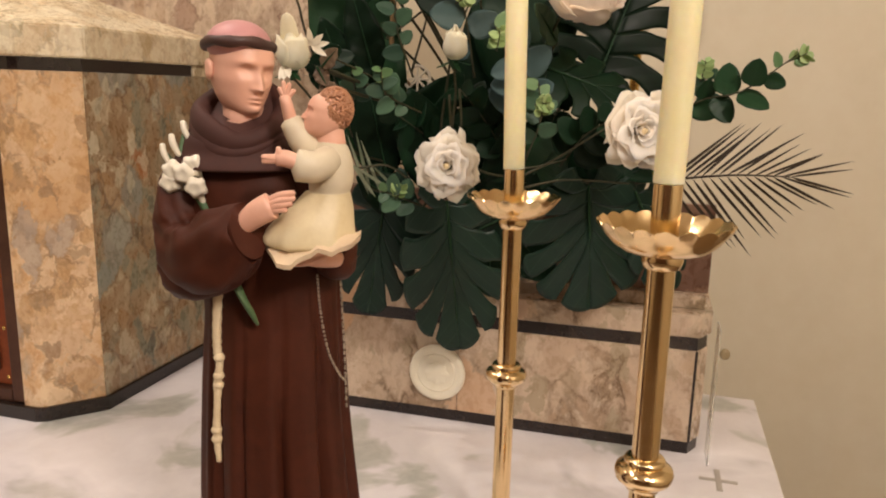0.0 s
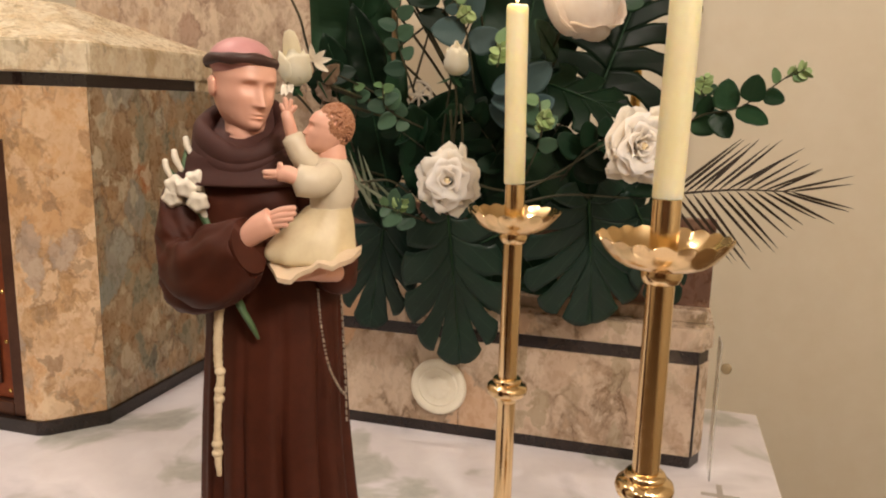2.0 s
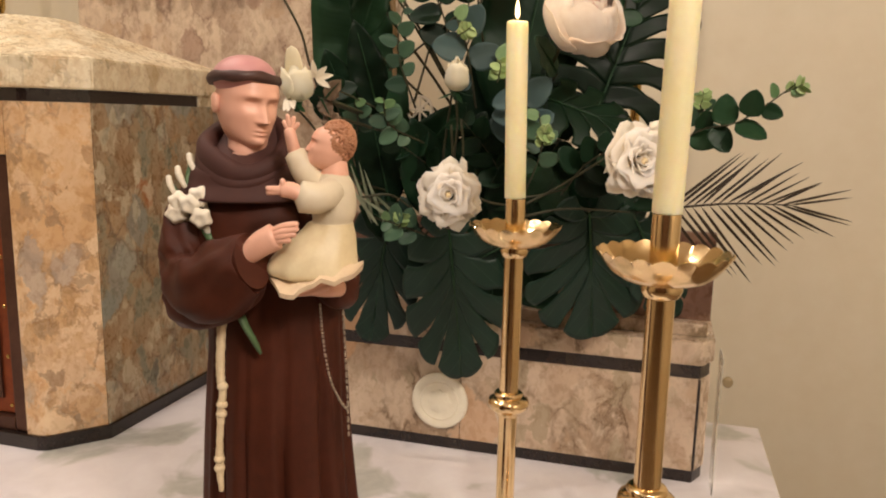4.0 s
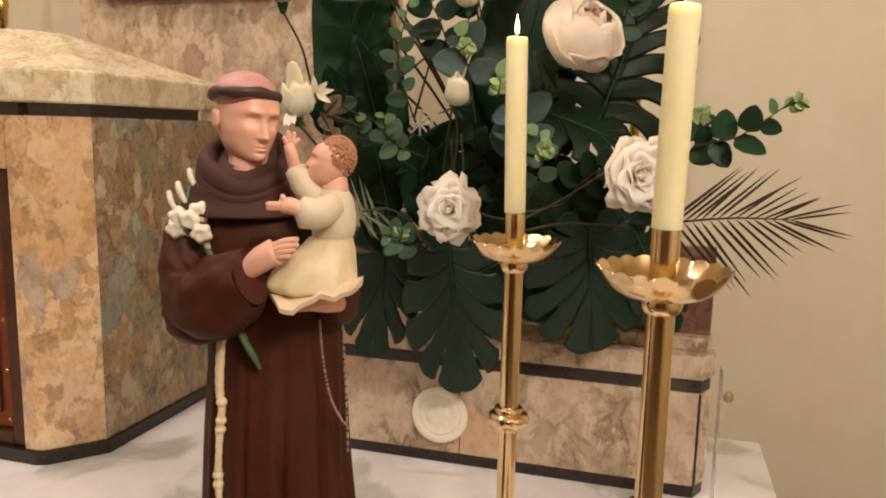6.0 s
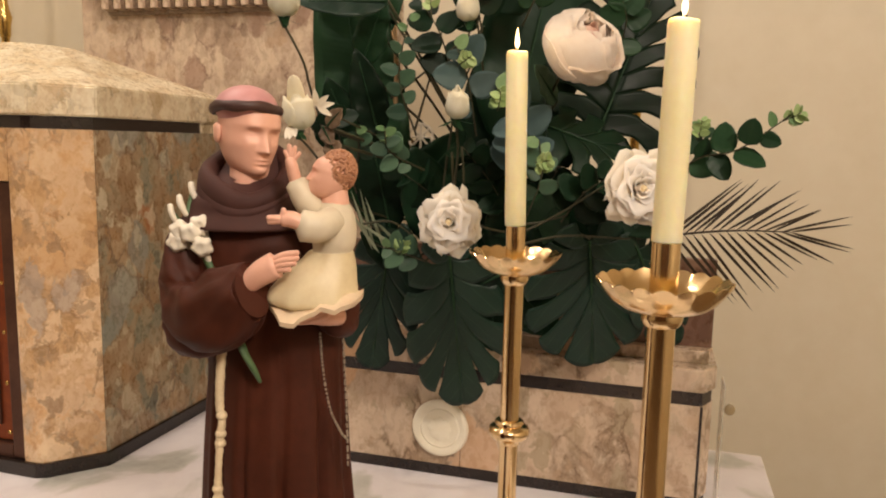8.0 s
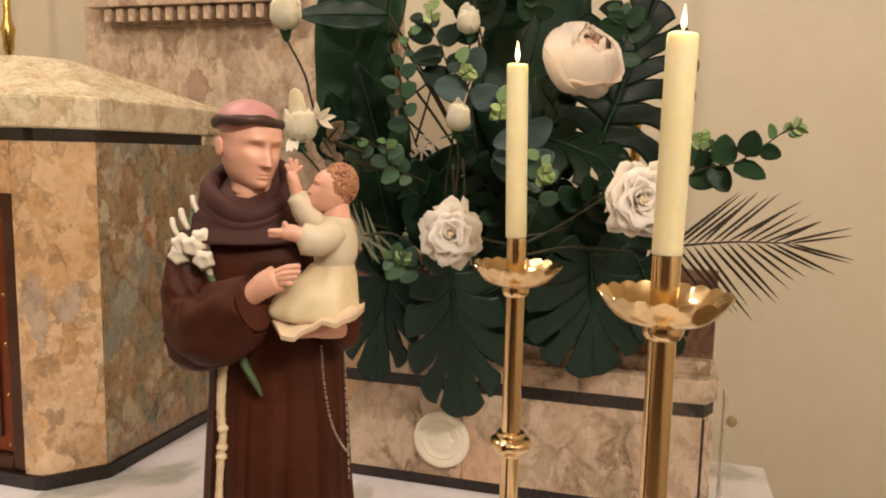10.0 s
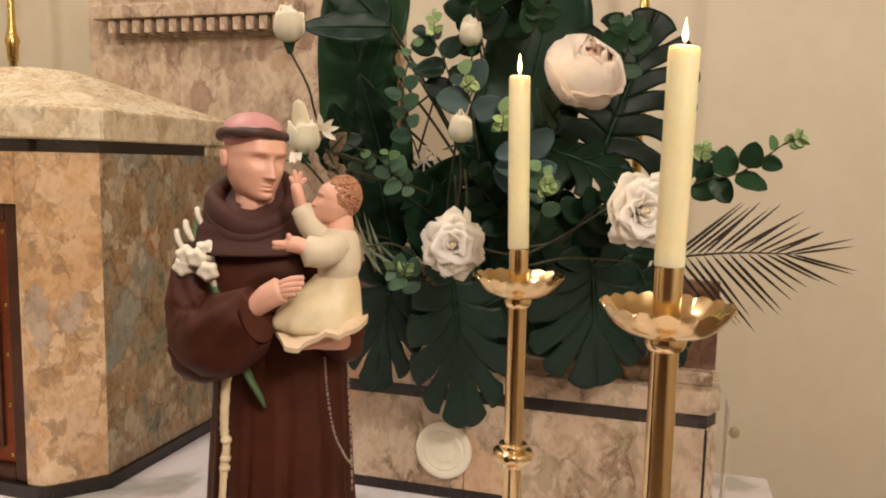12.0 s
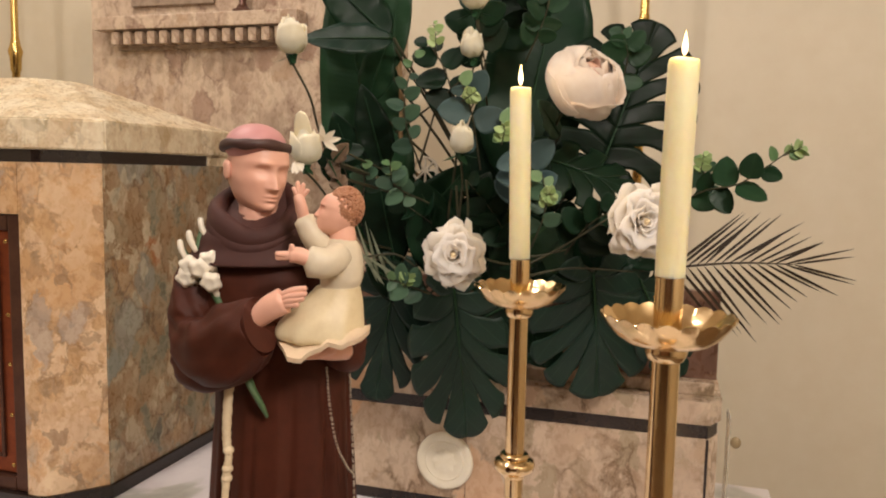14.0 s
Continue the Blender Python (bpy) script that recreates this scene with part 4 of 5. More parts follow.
def stalk(start, sag=0.03):
    """Points of a stem from a bloom down to the vase."""
    a = Vector(start)
    mid = a.lerp(MOUTH, 0.5) + Vector((0, 0, sag)) - TOWARD * 0.03
    return [a, mid, MOUTH.copy()]


def big_leaf(name, base, tip, width, material, label, face=None, kind="blade", group="", stem=True, seed=0, **shape):
    t = thing(name, base, label, "leaf", group)
    base, tip = Vector(base), Vector(tip)
    length = (tip - base).length
    bm = monstera(length, width, seed=seed, **shape) if kind == "monstera" else blade(length, width, seed=seed, **shape)
    b = thick(part("blade", bm, material, t))
    f = face if face is not None else TOWARD + Vector((0, 0, 0.25))
    m = placed(base, tip, f)
    t.matrix_basis = m
    inv = m.inverted()
    bm = bmesh.new()
    bend = shape.get("bend", 0.15 if kind == "monstera" else 0.12)
    crease = 0.004 if kind == "monstera" else -0.5 * width * shape.get("fold", 0.1) * 0.5
    tube(bm, [(0, length * s * 0.9, -bend * length * s * s + 0.001 + (crease if crease > 0 else 0.0) * 0.3, 0.0028 * (1 - 0.75 * s)) for s in (0.02, 0.25, 0.5, 0.75, 0.95)], 6)
    part("midrib", bm, leaf_deep, b)
    if stem:
        stem_part(t, [inv @ p for p in stalk(base)], 0.0032, 0.0036)
    return t


big_leaf("monstera_leaf", (-0.405, 1.513, 0.638), (-0.39, 1.621, 0.241), 0.245, leaf_teal, "large split monstera leaf hanging over the marble shelf", kind="monstera", seed=3, group="monstera leaves", bend=0.05, gaps=(0.74, 0.92), deep=0.42, fan=0.5)
big_leaf("monstera_leaf", (-0.102, 1.538, 0.684), (-0.081, 1.627, 0.371), 0.30, leaf_teal, "large dark monstera leaf drooping behind a candlestick", kind="monstera", seed=5, group="monstera leaves", bend=0.08, gaps=(0.74, 0.92), deep=0.42, fan=0.5)
big_leaf("monstera_leaf", (-0.558, 1.552, 0.656), (-0.624, 1.596, 0.321), 0.20, leaf_teal, "split monstera leaf hanging beside the statue", kind="monstera", seed=8, group="monstera leaves", bend=0.05, gaps=(0.74, 0.92), deep=0.42, fan=0.5)
big_leaf("monstera_leaf", (-0.121, 1.678, 0.864), (0.004, 1.755, 1.243), 0.35, leaf_dark, "large glossy dark monstera leaf with long slits", kind="monstera", seed=11, group="monstera leaves", bend=0.05, lobes=8, gaps=(0.66, 0.8), deep=0.3)
big_leaf("monstera_leaf", (-0.257, 1.535, 0.935), (-0.017, 1.562, 0.868), 0.17, leaf_dark, "dark monstera leaf beneath the peony", TOWARD + Vector((0, 0, 0.8)), kind="monstera", seed=13, group="monstera leaves", bend=0.1)
big_leaf("monstera_leaf", (-0.009, 1.585, 0.671), (0.107, 1.702, 0.419), 0.15, leaf_teal, "small monstera leaf at the edge of the shelf", kind="monstera", seed=17, group="monstera leaves", bend=0.08, gaps=(0.74, 0.92), deep=0.42, fan=0.5)

broad = (
    ((-0.600, 1.617, 0.659), (-0.712, 1.553, 1.393), 0.21, leaf_deep, "tall broad deep green leaf standing upright"),
    ((-0.541, 1.474, 1.174), (-0.695, 1.347, 1.161), 0.07, leaf_teal, "short green leaf held sideways"),
    ((-0.584, 1.566, 1.113), (-0.554, 1.554, 1.409), 0.075, leaf_deep, "upright deep green leaf"),
    ((-0.571, 1.528, 1.182), (-0.721, 1.464, 1.333), 0.12, leaf_dark, "dark leaf at the top of the arrangement"),
    ((-0.315, 1.685, 0.859), (-0.2, 1.717, 1.434), 0.26, leaf_dark, "tall broad dark green leaf"),
    ((-0.348, 1.696, 0.734), (-0.339, 1.719, 1.182), 0.19, leaf_dark, "broad dark leaf behind the candle"),
    ((-0.578, 1.609, 0.662), (-0.612, 1.537, 0.93), 0.12, leaf_dark, "dark glossy leaf among the flowers"),
    ((-0.441, 1.628, 0.627), (-0.498, 1.528, 0.868), 0.14, leaf_dark, "dark glossy leaf among the flowers"),
    ((-0.375, 1.646, 0.601), (-0.368, 1.586, 0.858), 0.15, leaf_dark, "dark glossy leaf among the flowers"),
    ((-0.271, 1.676, 0.603), (-0.299, 1.585, 0.771), 0.15, leaf_dark, "dark glossy leaf among the flowers"),
    ((-0.226, 1.648, 0.61), (-0.101, 1.6, 0.828), 0.13, leaf_dark, "dark glossy leaf among the flowers"),
    ((-0.256, 1.66, 0.661), (-0.152, 1.523, 0.78), 0.11, leaf_deep, "dark glossy leaf among the flowers"),
    ((-0.147, 1.649, 0.615), (0.012, 1.591, 0.734), 0.11, leaf_dark, "dark glossy leaf among the flowers"),
    ((-0.305, 1.646, 0.578), (-0.453, 1.583, 0.497), 0.12, leaf_dark, "dark glossy leaf among the flowers"),
    ((-0.282, 1.673, 0.548), (-0.182, 1.66, 0.435), 0.13, leaf_dark, "dark glossy leaf among the flowers"),
    ((-0.525, 1.624, 0.594), (-0.606, 1.497, 0.673), 0.10, leaf_dark, "dark glossy leaf among the flowers"),
    ((-0.504, 1.651, 0.591), (-0.582, 1.629, 0.448), 0.13, leaf_dark, "dark glossy leaf among the flowers"),
    ((-0.347, 1.717, 0.535), (-0.342, 1.718, 0.362), 0.16, leaf_dark, "dark glossy leaf among the flowers"),
    ((-0.19, 1.575, 0.974), (-0.203, 1.405, 1.031), 0.06, leaf_euc, "small green leaf under the peony"),
    ((-0.074, 1.608, 0.753), (0.055, 1.562, 0.702), 0.09, leaf_dark, "dark glossy leaf among the flowers"),
    ((-0.644, 1.549, 0.852), (-0.683, 1.475, 1.015), 0.09, leaf_dark, "dark glossy leaf among the flowers"),
    ((-0.586, 1.544, 0.892), (-0.623, 1.492, 1.079), 0.085, leaf_dark, "dark glossy leaf among the flowers"),
    ((-0.626, 1.533, 1.046), (-0.564, 1.509, 1.191), 0.08, leaf_deep, "deep green leaf among the flowers"),
    ((-0.547, 1.597, 0.733), (-0.394, 1.579, 0.909), 0.11, leaf_dark, "dark glossy leaf among the flowers"),
    ((-0.095, 1.664, 0.563), (0.046, 1.663, 0.509), 0.12, leaf_dark, "dark glossy leaf among the flowers"),
)
for i, (b, e, w, mat, label) in enumerate(broad):
    big_leaf("broad_leaf", b, e, w, mat, label, group="broad leaves", seed=i, wave=0.14, bend=0.06)


def sprig(name, points, leaves, size, material, label, tip_material=None, r=0.0022, seed=0, tilt=0.5):
    """A branching stem with roundish leaves set in pairs along it."""
    rnd = random.Random(seed)
    t = thing(name, points[0], label, "foliage", name + "s")
    p0 = Vector(points[0])
    rel = [Vector(p) - p0 for p in points]
    stem_part(t, rel, r, r * 0.5)
    line = [Vector(q[:3]) for q in smooth_line(rel, 12)]
    bm = blade(size, size * 0.82, 0.45, 0.1, 0.12, 0.03, 10, 0.0, 0.55)
    first = None
    for i in range(leaves):
        s = 0.22 + 0.78 * i / max(1, leaves - 1)
        k = min(len(line) - 2, int(s * (len(line) - 1)))
        d = (line[k + 1] - line[k]).normalized()
        side = d.cross(TOWARD).normalized() * (1 if i % 2 else -1)
        out = (side * rnd.uniform(0.7, 1.1) + d * rnd.uniform(0.2, 0.7) + TOWARD * rnd.uniform(-0.3, 0.4)).normalized()
        f = TOWARD + Vector((rnd.uniform(-tilt, tilt), rnd.uniform(-tilt, tilt), rnd.uniform(-tilt, tilt)))
        m = placed(line[k], line[k] + out, f) @ Matrix.Scale(rnd.uniform(0.75, 1.15) * (1.0 if s < 0.8 else 0.6), 4)
        if first is None:
            first = thick(part("leaf", bm, material, t), 0.0008)
            first.matrix_basis = m
            young = first.data.copy()
            young.materials[0] = tip_material or material
        else:
            o = thick(again(first, m), 0.0008)
            if s > 0.85:
                o.data = young
    return t


EUC = "sprig of grey-green eucalyptus with round leaves"
sprig("eucalyptus_sprig", [(0.012, 1.487, 0.766), (0.092, 1.406, 0.856), (0.166, 1.365, 0.879), (0.248, 1.347, 0.943)], 10, 0.056, leaf_deep, "sprig of eucalyptus reaching out over the palm frond", leaf_fresh, seed=2)
sprig("eucalyptus_sprig", [(-0.48, 1.492, 0.894), (-0.504, 1.443, 1.013), (-0.477, 1.43, 1.14)], 10, 0.042, leaf_euc, EUC, leaf_fresh, seed=4)
sprig("eucalyptus_sprig", [(-0.449, 1.459, 0.821), (-0.492, 1.363, 0.858), (-0.49, 1.322, 0.909)], 9, 0.042, leaf_euc, EUC, leaf_fresh, seed=5)
sprig("eucalyptus_sprig", [(-0.605, 1.456, 0.816), (-0.576, 1.401, 0.867), (-0.567, 1.362, 0.902)], 6, 0.04, leaf_euc, EUC, leaf_fresh, seed=25)
sprig("eucalyptus_sprig", [(-0.345, 1.489, 0.896), (-0.351, 1.425, 1.011), (-0.364, 1.379, 1.068)], 6, 0.064, leaf_blue, "sprig of blue eucalyptus with large round leaves", leaf_fresh, seed=7)
sprig("eucalyptus_sprig", [(-0.252, 1.536, 0.8), (-0.239, 1.477, 0.898), (-0.29, 1.421, 0.993)], 8, 0.072, leaf_blue, "sprig of blue eucalyptus with large round leaves", leaf_fresh, seed=9)
sprig("eucalyptus_sprig", [(-0.232, 1.5, 0.73), (-0.199, 1.468, 0.817), (-0.204, 1.446, 0.887)], 7, 0.05, leaf_euc, EUC, leaf_fresh, seed=12)
sprig("eucalyptus_sprig", [(-0.266, 1.553, 1.13), (-0.222, 1.524, 1.218), (-0.2, 1.509, 1.317)], 11, 0.05, leaf_deep, EUC, leaf_fresh, seed=14)
sprig("eucalyptus_sprig", [(-0.087, 1.625, 1.027), (-0.052, 1.573, 1.129), (-0.065, 1.548, 1.189)], 9, 0.055, leaf_deep, "short leafy sprig beside the peony", leaf_euc, seed=16)
sprig("eucalyptus_sprig", [(-0.439, 1.441, 0.627), (-0.467, 1.37, 0.654), (-0.487, 1.323, 0.67)], 6, 0.05, leaf_euc, EUC, leaf_fresh, seed=19)
sprig("eucalyptus_sprig", [(0.055, 1.478, 0.791), (0.102, 1.43, 0.872), (0.103, 1.388, 0.919)], 5, 0.055, leaf_euc, EUC, leaf_fresh, seed=33)
TIP = "small pale green young eucalyptus tip"
for k, (low, top) in enumerate((((-0.283, 1.405, 0.945), (-0.273, 1.385, 0.987)), ((-0.195, 1.425, 0.815), (-0.185, 1.40, 0.862)), ((0.095, 1.365, 0.895), (0.100, 1.35, 0.930)),
                                ((-0.503, 1.405, 0.858), (-0.511, 1.39, 0.898)), ((-0.429, 1.42, 1.135), (-0.432, 1.41, 1.192)), ((0.232, 1.352, 0.929), (0.262, 1.345, 0.945)),
                                ((-0.471, 1.365, 0.65), (-0.453, 1.345, 0.682)), ((-0.367, 1.405, 1.033), (-0.335, 1.39, 1.05)), ((-0.205, 1.415, 0.845), (-0.172, 1.40, 0.85)))):
    a, b = Vector(low), Vector(top)
    sprig("eucalyptus_tip", [a, a.lerp(b, 0.5) + Vector((0.002, 0, 0)), b], 8, 0.02, leaf_tip, TIP, r=0.0014, seed=60 + k, tilt=0.9)
ROSE_LEAF = "dark rose foliage on a thin stem"
sprig("rose_foliage", [(-0.409, 1.554, 0.984), (-0.431, 1.506, 1.102), (-0.467, 1.474, 1.17)], 7, 0.066, leaf_dark, ROSE_LEAF, seed=21)
sprig("rose_foliage", [(-0.362, 1.588, 1.124), (-0.367, 1.545, 1.191), (-0.376, 1.521, 1.282)], 9, 0.07, leaf_dark, ROSE_LEAF, seed=22)
sprig("rose_foliage", [(-0.164, 1.541, 0.717), (-0.113, 1.493, 0.784), (-0.056, 1.467, 0.822)], 8, 0.075, leaf_dark, ROSE_LEAF, seed=24)
sprig("rose_foliage", [(-0.245, 1.642, 1.18), (-0.277, 1.591, 1.246), (-0.311, 1.561, 1.324)], 9, 0.08, leaf_dark, ROSE_LEAF, seed=26)
sprig("rose_foliage", [(-0.627, 1.512, 0.762), (-0.625, 1.408, 0.89), (-0.607, 1.31, 0.932)], 8, 0.065, leaf_dark, ROSE_LEAF, seed=28)
for i in range(16):
    rnd = random.Random(100 + i)
    a = Vector((-0.367, 1.67, 0.598)).lerp(Vector((-0.204, 1.675, 0.635)), rnd.random())
    b = Vector((-0.623, 1.534, 0.8)).lerp(Vector((-0.082, 1.689, 0.812)), (i + rnd.random()) / 16) + Vector((0, rnd.uniform(-0.06, 0.1), rnd.uniform(-0.14, 0.08)))
    sprig("ruscus_branch", [a, a.lerp(b, 0.55) + Vector((0, 0, 0.02)), b], 11, 0.068, leaf_dark, "dark glossy filler foliage branch", seed=40 + i, tilt=0.9)


def petal(r0, r1, height, half, curl=0.0, n=8, frill=0.0, seed=0.0, belly=0.0):
    """A cupped petal round the local z axis, its rim rolled outwards by curl, uneven all over."""
    bm = bmesh.new()
    rows = []
    for i in range(n + 1):
        b = i / n
        row = []
        for k in range(-5, 6):
            a = k / 5
            lift = 1 - 0.30 * abs(a) ** 2.5 + 0.06 * noise.noise(Vector((a * 2.2, seed, 3))) * b
            spread = half * (0.45 + 0.75 * math.sin(min(1.0, b * 1.15) * math.pi * 0.62))
            rough = noise.noise(Vector((a * 1.7 + seed * 3.1, b * 2.0, seed)))
            r = r0 + (r1 - r0) * b ** 1.4 + belly * math.sin(math.pi * b ** 0.8) + curl * max(0, b - 0.62) ** 2 * 6 + frill * (math.sin(a * 7 + seed) * b ** 3 + 2.2 * rough * b)
            z = height * (b * lift - curl * 9 * max(0, b - 0.72) ** 2 / max(height, 1e-4) * 0.06)
            row.append((r * math.sin(a * spread), r * math.cos(a * spread), z))
        rows.append(row)
    sheet(bm, rows)
    return bm


def rose(name, place, axis, radius, material, label, layers, group="roses", stem=True, sepals=True, seed=0, via=()):
    """Petals in whorls round the axis. layers: (petals, inner radius, outer radius, height, half angle, curl) in radii."""
    rnd = random.Random(seed)
    wilder = 12 if name == "rose" else 6
    t = thing(name, place, label, "flower", group)
    z = Vector(axis).normalized()
    x = z.cross(Vector((0, 0, 1)))
    x = x.normalized() if x.length > 0.1 else Vector((1, 0, 0))
    m = Matrix((x, z.cross(x), z)).transposed().to_4x4()
    m.translation = Vector(place)
    t.matrix_basis = m
    for j, (count, r0, r1, h, half, curl, *more) in enumerate(layers):
        kinds, wild = [], wilder * min(1.0, 0.25 + 0.2 * j)
        for v in range(3):
            bm = petal(r0 * radius, r1 * radius, h * radius, half * (1 + 0.1 * v), curl * radius, 8, (0.13 if name == "rose" else 0.05) * radius * min(1.0, 0.22 * j), seed + v * 2.3 + j, (more[0] if more else 0) * radius)
            kinds.append(bm)
        meshes = [thick(part("petal", bm, peony_heart if name == "peony" and j < 4 else material, t), 0.0006) for bm in kinds]
        for k in range(max(3, count)):
            a = 360 * k / max(3, count) + 47 * j + rnd.uniform(-9, 9)
            mm = pose(0, 0, rnd.uniform(-0.03, 0.03) * radius, rnd.uniform(-wild, wild), rnd.uniform(-wild, wild), a + rnd.uniform(-wild, wild)) @ Matrix.Scale(rnd.uniform(0.9, 1.1), 4)
            if k < 3:
                meshes[k].matrix_basis = mm
            else:
                thick(again(meshes[k % 3], mm), 0.0006)
    inv = m.inverted()
    if name == "rose":
        bm = bmesh.new()
        ball(bm, (0, 0, 0.30 * radius), (0.12 * radius, 0.12 * radius, 0.26 * radius), 0, 24, (0, 0, 0), lambda v: 0.1 * math.sin(3 * math.atan2(v.y, v.x) + 6 * v.z))
        part("heart", bm, rose_heart, t, "tight cream inner petals")
    if name == "peony":
        bm = bmesh.new()
        lift = 0.66
        ball(bm, (0, 0, lift * radius), (0.33 * radius, 0.33 * radius, 0.44 * radius), 0, 32, (0, 0, 0),
             lambda v: 0.12 * math.sin(3 * math.atan2(v.y, v.x) + 7 * v.z))
        part("heart", bm, peony_heart, t, "tight pink inner petals")
    if sepals:
        bm = bmesh.new()
        lathe(bm, [(0.004, -0.02), (0.009, -0.008), (0.012, 0.002), (0.006, 0.004)], 12)
        calyx = part("calyx", bm, leaf_deep, t, "green calyx")
        for k in range(4):
            s = part("sepal", blade(0.034, 0.011, 0.6, -0.2, 0.1, 0, 6), leaf_deep, calyx)
            s.matrix_basis = pose(0, 0, 0, 0, 0, 90 * k + 20) @ pose(0, 0.006, -0.004, -30, 0, 0)
    if stem:
        pts = stalk(place, 0.02)
        pts[0] = Vector(place) - z * 0.015
        if via:
            pts[1:-1] = [Vector(v) for v in via]
        stem_part(t, [inv @ p for p in pts], 0.0022 if name == "rose_bud" else 0.003, 0.003, stem_mat)
    return t


OPEN = [(3, 0.10, 0.17, 0.60, 1.6, 0.0), (3, 0.14, 0.28, 0.62, 1.3, 0.06), (4, 0.18, 0.44, 0.62, 1.1, 0.16), (5, 0.2, 0.62, 0.55, 0.95, 0.26), (5, 0.2, 0.82, 0.42, 0.85, 0.30), (6, 0.2, 0.96, 0.26, 0.75, 0.22)]
PEONY = [(3, 0.05, 0.06, 1.0, 1.8, 0.0, 0.02), (4, 0.12, 0.14, 1.05, 1.4, 0.0, 0.05), (4, 0.16, 0.2, 1.06, 1.3, 0.0, 0.07), (4, 0.2, 0.26, 1.12, 1.2, -0.01, 0.14), (5, 0.22, 0.3, 1.16, 1.2, -0.02, 0.22), (5, 0.25, 0.34, 1.2, 1.1, -0.05, 0.3), (5, 0.28, 0.5, 1.25, 1.05, -0.1, 0.42), (6, 0.3, 0.62, 1.2, 0.95, -0.1, 0.5), (4, 0.3, 0.9, 0.85, 0.8, 0.05, 0.25)]
BUD = [(3, 0.15, 0.06, 2.0, 1.8, 0.0, 0.2), (3, 0.25, 0.16, 2.0, 1.5, 0.0, 0.38), (3, 0.3, 0.36, 1.92, 1.25, 0.04, 0.46), (3, 0.3, 0.6, 1.7, 1.0, 0.16, 0.44)]
rose("rose", (-0.37, 1.388, 0.719), TOWARD + Vector((-0.15, 0, 0.15)), 0.054, rose_mat, "open white silk rose with frilled petals", OPEN, seed=1)
rose("rose", (-0.005, 1.357, 0.805), TOWARD + Vector((0.25, 0, 0.05)), 0.057, rose_mat, "open white silk rose half behind a candle", OPEN, seed=5)
rose("peony", (-0.155, 1.46, 1.043), TOWARD * 0.75 + Vector((0.42, 0, 0.62)), 0.084, peony_mat, "large blush white peony in the arrangement", PEONY, group="peonies", seed=3)
BUD_LABEL = "cream white rosebud on a long stem"
rose("rose_bud", (-0.649, 1.214, 1.103), Vector((0.05, -0.2, 1)), 0.033, bud_mat, BUD_LABEL, BUD, group="rosebuds", seed=7, via=((-0.628, 1.251, 1.024), (-0.644, 1.34, 0.947), (-0.622, 1.534, 0.721)))
rose("rose_bud", (-0.365, 1.483, 1.131), Vector((-0.05, -0.25, 1)), 0.03, bud_mat, BUD_LABEL, BUD, group="rosebuds", seed=9, via=((-0.388, 1.518, 1.031), (-0.419, 1.551, 0.895), (-0.443, 1.627, 0.722)))
rose("rose_bud", (-0.371, 1.419, 0.93), Vector((0.1, -0.35, 1)), 0.031, bud_mat, "cream rosebud with one loose petal", BUD, group="rosebuds", seed=11, via=((-0.371, 1.439, 0.86), (-0.392, 1.496, 0.772), (-0.406, 1.596, 0.673)))
rose("rose_bud", (-0.353, 1.445, 1.221), Vector((-0.05, -0.2, 1)), 0.034, bud_mat, BUD_LABEL, BUD, group="rosebuds", seed=13)
rose("rose_bud", (-0.615, 1.203, 0.899), Vector((0.08, -0.15, 1)), 0.033, bud_mat, "cream rosebud beside the statue", BUD, group="rosebuds", seed=15, via=((-0.625, 1.284, 0.855), (-0.613, 1.412, 0.769), (-0.565, 1.571, 0.667)))
extra = thing("loose_petal", (-0.613, 1.193, 0.935), "single tall cream petal rising from a bud", "flower")
ep = thick(part("blade", blade(0.072, 0.034, 0.35, -0.05, -0.25, 0, 14, 0.0, 0.35), cream_petal, extra))
extra.matrix_basis = placed((-0.616, 1.203, 0.928), (-0.613, 1.183, 0.988), TOWARD)
small = thing("white_lily", (-0.591, 1.231, 0.942), "small white flower with pointed petals", "flower")
for k, e in enumerate(((-0.587, 1.211, 0.971), (-0.563, 1.218, 0.961), (-0.559, 1.23, 0.947), (-0.569, 1.227, 0.93), (-0.589, 1.2, 0.951))):
    o = part("petal", blade(0.036, 0.012, 0.6, 0.1, 0.15, 0, 6), lily_mat, small)
    o.matrix_basis = Matrix.Translation(-small.location) @ placed((-0.591, 1.231, 0.942), e, TOWARD)
stem_part(small, [Vector(p) - small.location for p in stalk((-0.593, 1.235, 0.94))], 0.002, 0.002)
drop = thing("lily_petal", (-0.622, 1.18, 0.898), "white pointed petals below the rosebud", "flower")
for e in ((-0.628, 1.168, 0.875), (-0.618, 1.171, 0.879), (-0.608, 1.174, 0.888)):
    o = part("petal", blade(0.034, 0.014, 0.6, 0.1, 0.15, 0, 6), lily_mat, drop)
    o.matrix_basis = Matrix.Translation(-drop.location) @ placed((-0.621, 1.191, 0.909), e, TOWARD)

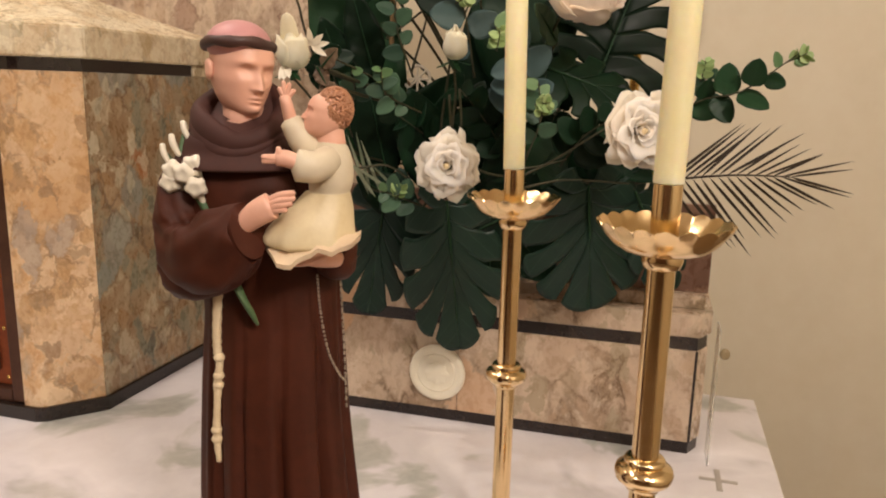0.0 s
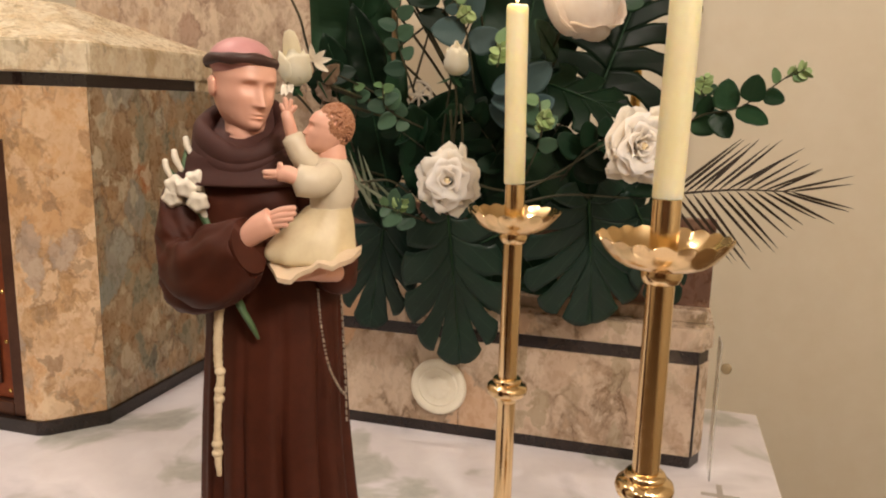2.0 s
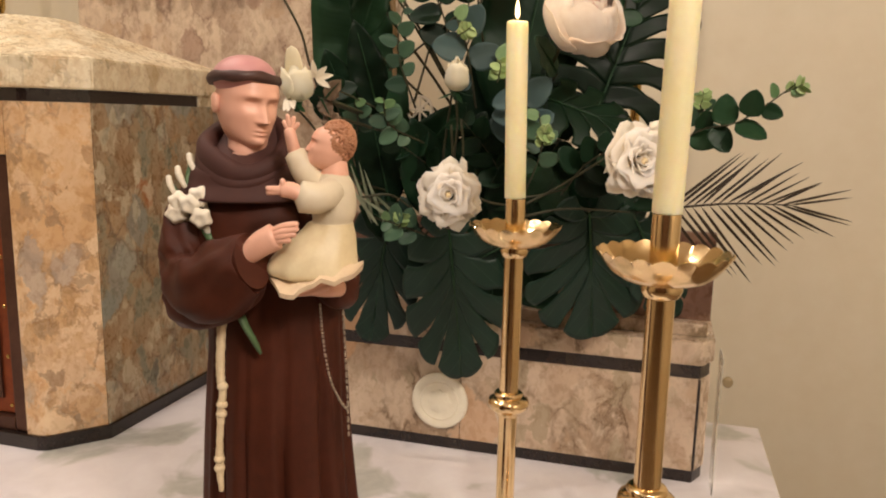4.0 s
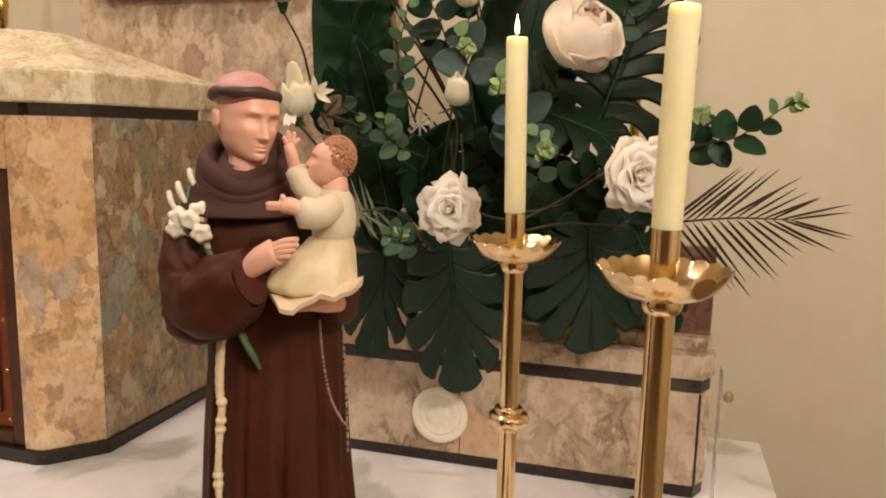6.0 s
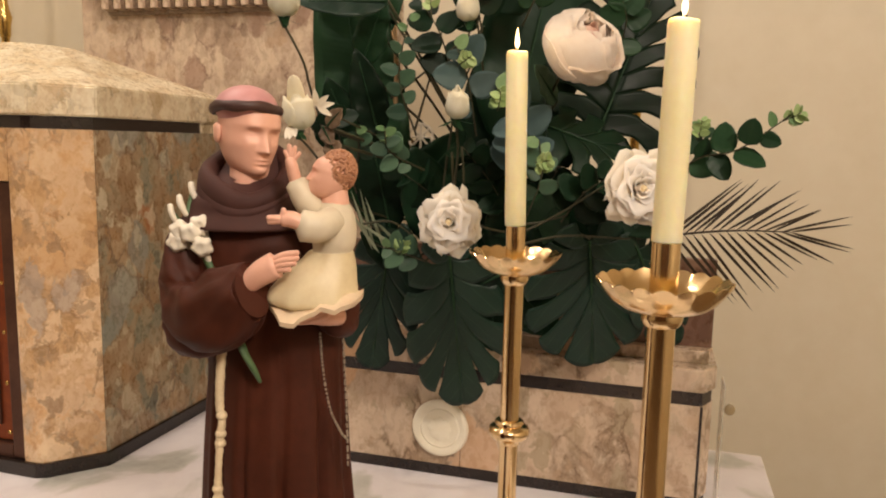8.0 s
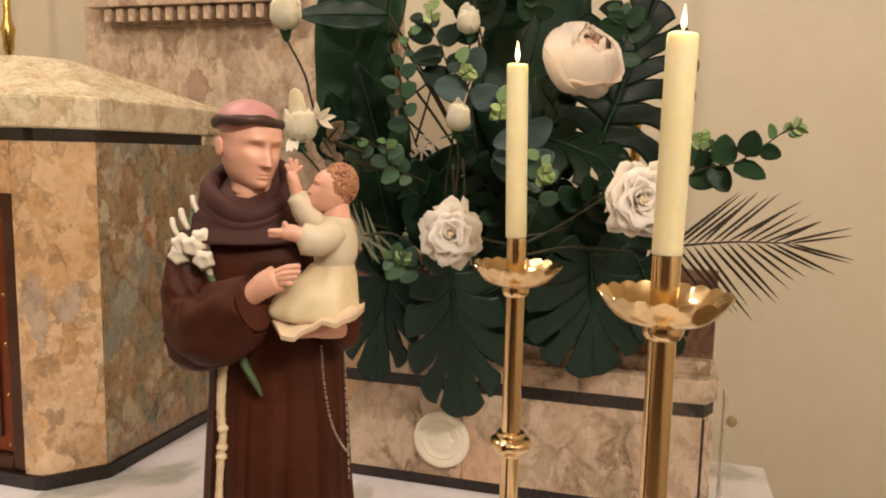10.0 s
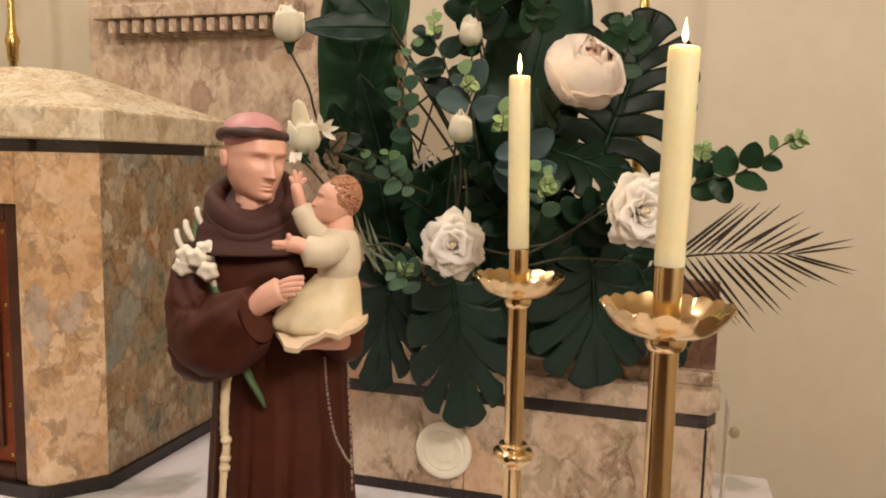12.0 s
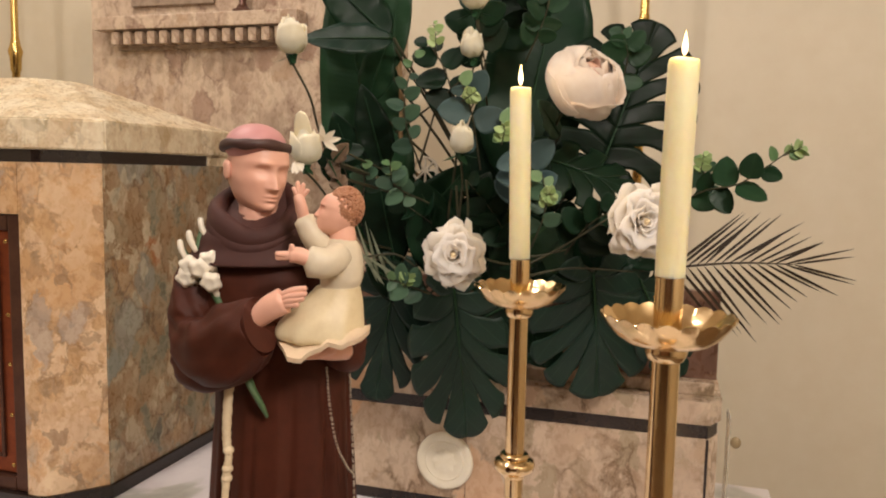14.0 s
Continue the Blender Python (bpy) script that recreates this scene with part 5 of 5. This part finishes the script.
# palm frond
frond = thing("palm_frond", (-0.009, 1.585, 0.684), "dry dark palm frond spreading against the wall", "palm frond")
r0, r1, r2 = Vector((-0.009, 1.585, 0.684)), Vector((0.178, 1.639, 0.705)), Vector((0.317, 1.72, 0.701))
stem_part(frond, [Vector((0, 0, 0)), r1 - r0, r2 - r0], 0.003, 0.0014, leaf_palm, "rachis")
upr, down = Vector((0.186, 1.662, 0.804)) - Vector((0.079, 1.631, 0.698)), Vector((0.188, 1.662, 0.566)) - Vector((0.091, 1.634, 0.699))
rnd = random.Random(6)
up_mesh = None
for i in range(15):
    s = i / 14
    b = r0.lerp(r1, 0.35 + s * 1.3) if 0.35 + s * 1.3 < 1 else r1.lerp(r2, (0.35 + s * 1.3 - 1) / 0.65)
    for way, turn in ((upr, 1), (down, -1)):
        d = way.lerp((r2 - r1).normalized() * way.length, 0.06 + 0.72 * s ** 2.2) + TOWARD * rnd.uniform(-0.03, 0.03)
        d = d * rnd.uniform(0.92, 1.15)
        d = d * (1.0 - 0.1 * s) * (1.14 if turn < 0 else 1.04)
        f = TOWARD + Vector((0, 0, 0.3 * turn))
        m = placed(b - r0, b - r0 + d, f) @ Matrix.Scale(d.length / 0.135, 4) @ pose(0, 0, 0, 0, 0, rnd.uniform(-3, 3))
        if up_mesh is None:
            up_mesh = part("leaflet", blade(0.15, 0.0052, 0.4, 0.09, 0.3, 0, 10), leaf_palm, frond)
            up_mesh.matrix_basis = m
        else:
            again(up_mesh, m)

# dried taupe leaves beside the small white flower
for k, (a, b, w) in enumerate((((-0.588, 1.270, 0.906), (-0.551, 1.250, 0.938), 0.034), ((-0.592, 1.280, 0.877), (-0.560, 1.260, 0.850), 0.038), ((-0.600, 1.275, 0.905), (-0.575, 1.262, 0.872), 0.03))):
    big_leaf("dried_leaf", a, b, w, leaf_taupe, "dried taupe leaf beside a small white flower", group="dried leaves", seed=50 + k, wave=0.2, bend=0.1)

# bare twigs and stalks
twigs = (
    ((-0.502, 1.547, 0.904), (-0.476, 1.555, 1.003), (-0.442, 1.544, 1.12)), ((-0.562, 1.551, 0.977), (-0.477, 1.534, 1.032), (-0.383, 1.519, 1.103)),
    ((-0.242, 1.497, 0.693), (-0.171, 1.497, 0.733), (-0.065, 1.444, 0.806)), ((-0.248, 1.496, 0.711), (-0.208, 1.507, 0.716), (-0.15, 1.524, 0.732)),
    ((-0.326, 1.432, 0.714), (-0.3, 1.481, 0.698), (-0.261, 1.534, 0.688)), ((-0.241, 1.498, 0.669), (-0.144, 1.484, 0.694), (-0.017, 1.479, 0.694)),
    ((-0.399, 1.494, 0.859), (-0.4, 1.515, 0.771), (-0.421, 1.55, 0.703)), ((-0.384, 1.519, 0.871), (-0.383, 1.54, 0.795), (-0.396, 1.557, 0.704)),
    ((-0.596, 1.437, 0.737), (-0.579, 1.463, 0.666), (-0.544, 1.515, 0.635)), ((-0.576, 1.422, 0.702), (-0.517, 1.439, 0.709), (-0.482, 1.491, 0.674)), ((-0.362, 1.588, 1.137), (-0.385, 1.581, 1.049), (-0.437, 1.587, 0.947)),
)
for i, row in enumerate(twigs):
    t = thing("twig", row[0], "thin dark bare twig among the leaves", "twig", "twigs")
    stem_part(t, [Vector(p) - Vector(row[0]) for p in row], 0.0028, 0.002, name="branch")
for a, b in (((-0.597, 1.604, 1.235), (-0.558, 1.656, 0.894)), ((-0.6, 1.665, 1.22), (-0.594, 1.708, 0.894))):
    t = thing("dry_stalk", a, "tan dried stalk standing in the vase", "stalk", "stalks")
    stem_part(t, [Vector((0, 0, 0)), (Vector(b) - Vector(a)) * 0.5, Vector(b) - Vector(a), MOUTH - Vector(a)], 0.006, 0.006, stalk_mat)

# pale grass blades beside the child
grass_mat = leafy("pale_grass", "5c6650", "8a917a", 0.45)
for a, e in (((-0.569, 1.466, 0.64), (-0.591, 1.397, 0.768)), ((-0.564, 1.467, 0.64), (-0.574, 1.402, 0.773)), ((-0.554, 1.47, 0.634), (-0.602, 1.394, 0.74)), ((-0.542, 1.474, 0.641), (-0.571, 1.424, 0.757)),
             ((-0.512, 1.503, 0.639), (-0.573, 1.382, 0.71)), ((-0.5, 1.507, 0.633), (-0.548, 1.41, 0.715))):
    t = thing("grass_blade", a, "thin pale green grass blade", "grass", "grass blades")
    t.matrix_basis = placed(a, e, TOWARD)
    thick(part("blade", blade((Vector(e) - Vector(a)).length, 0.007, 0.4, 0.1, 0.2, 0, 8), grass_mat, t), 0.0006)

# white openwork rosette on a rod
ros = thing("openwork_rosette", (-0.513, 1.628, 0.892), "white openwork metal rosette behind the flowers", "ornament")
rb = bmesh.new()
tube(rb, [(0.030 * math.cos(a * math.pi / 12), 0, 0.030 * math.sin(a * math.pi / 12), 0.0035) for a in range(25)], 8, 0, 1)
part("ring", rb, white_metal, ros)
for k in range(4):
    a = k * math.pi / 4
    rb = bmesh.new()
    tube(rb, [(-0.03 * math.cos(a), 0, -0.03 * math.sin(a), 0.0028), (0, -0.001, 0, 0.0028), (0.03 * math.cos(a), 0, 0.03 * math.sin(a), 0.0028)], 6, 0, 2)
    part("spoke", rb, white_metal, ros)
bp = Vector((-0.513, 1.628, 0.892))
stem_part(ros, [Vector((0, 0, -0.03)), Vector((0, 0.03, -0.15)), MOUTH - bp], 0.003, 0.003, white_metal, "rod")
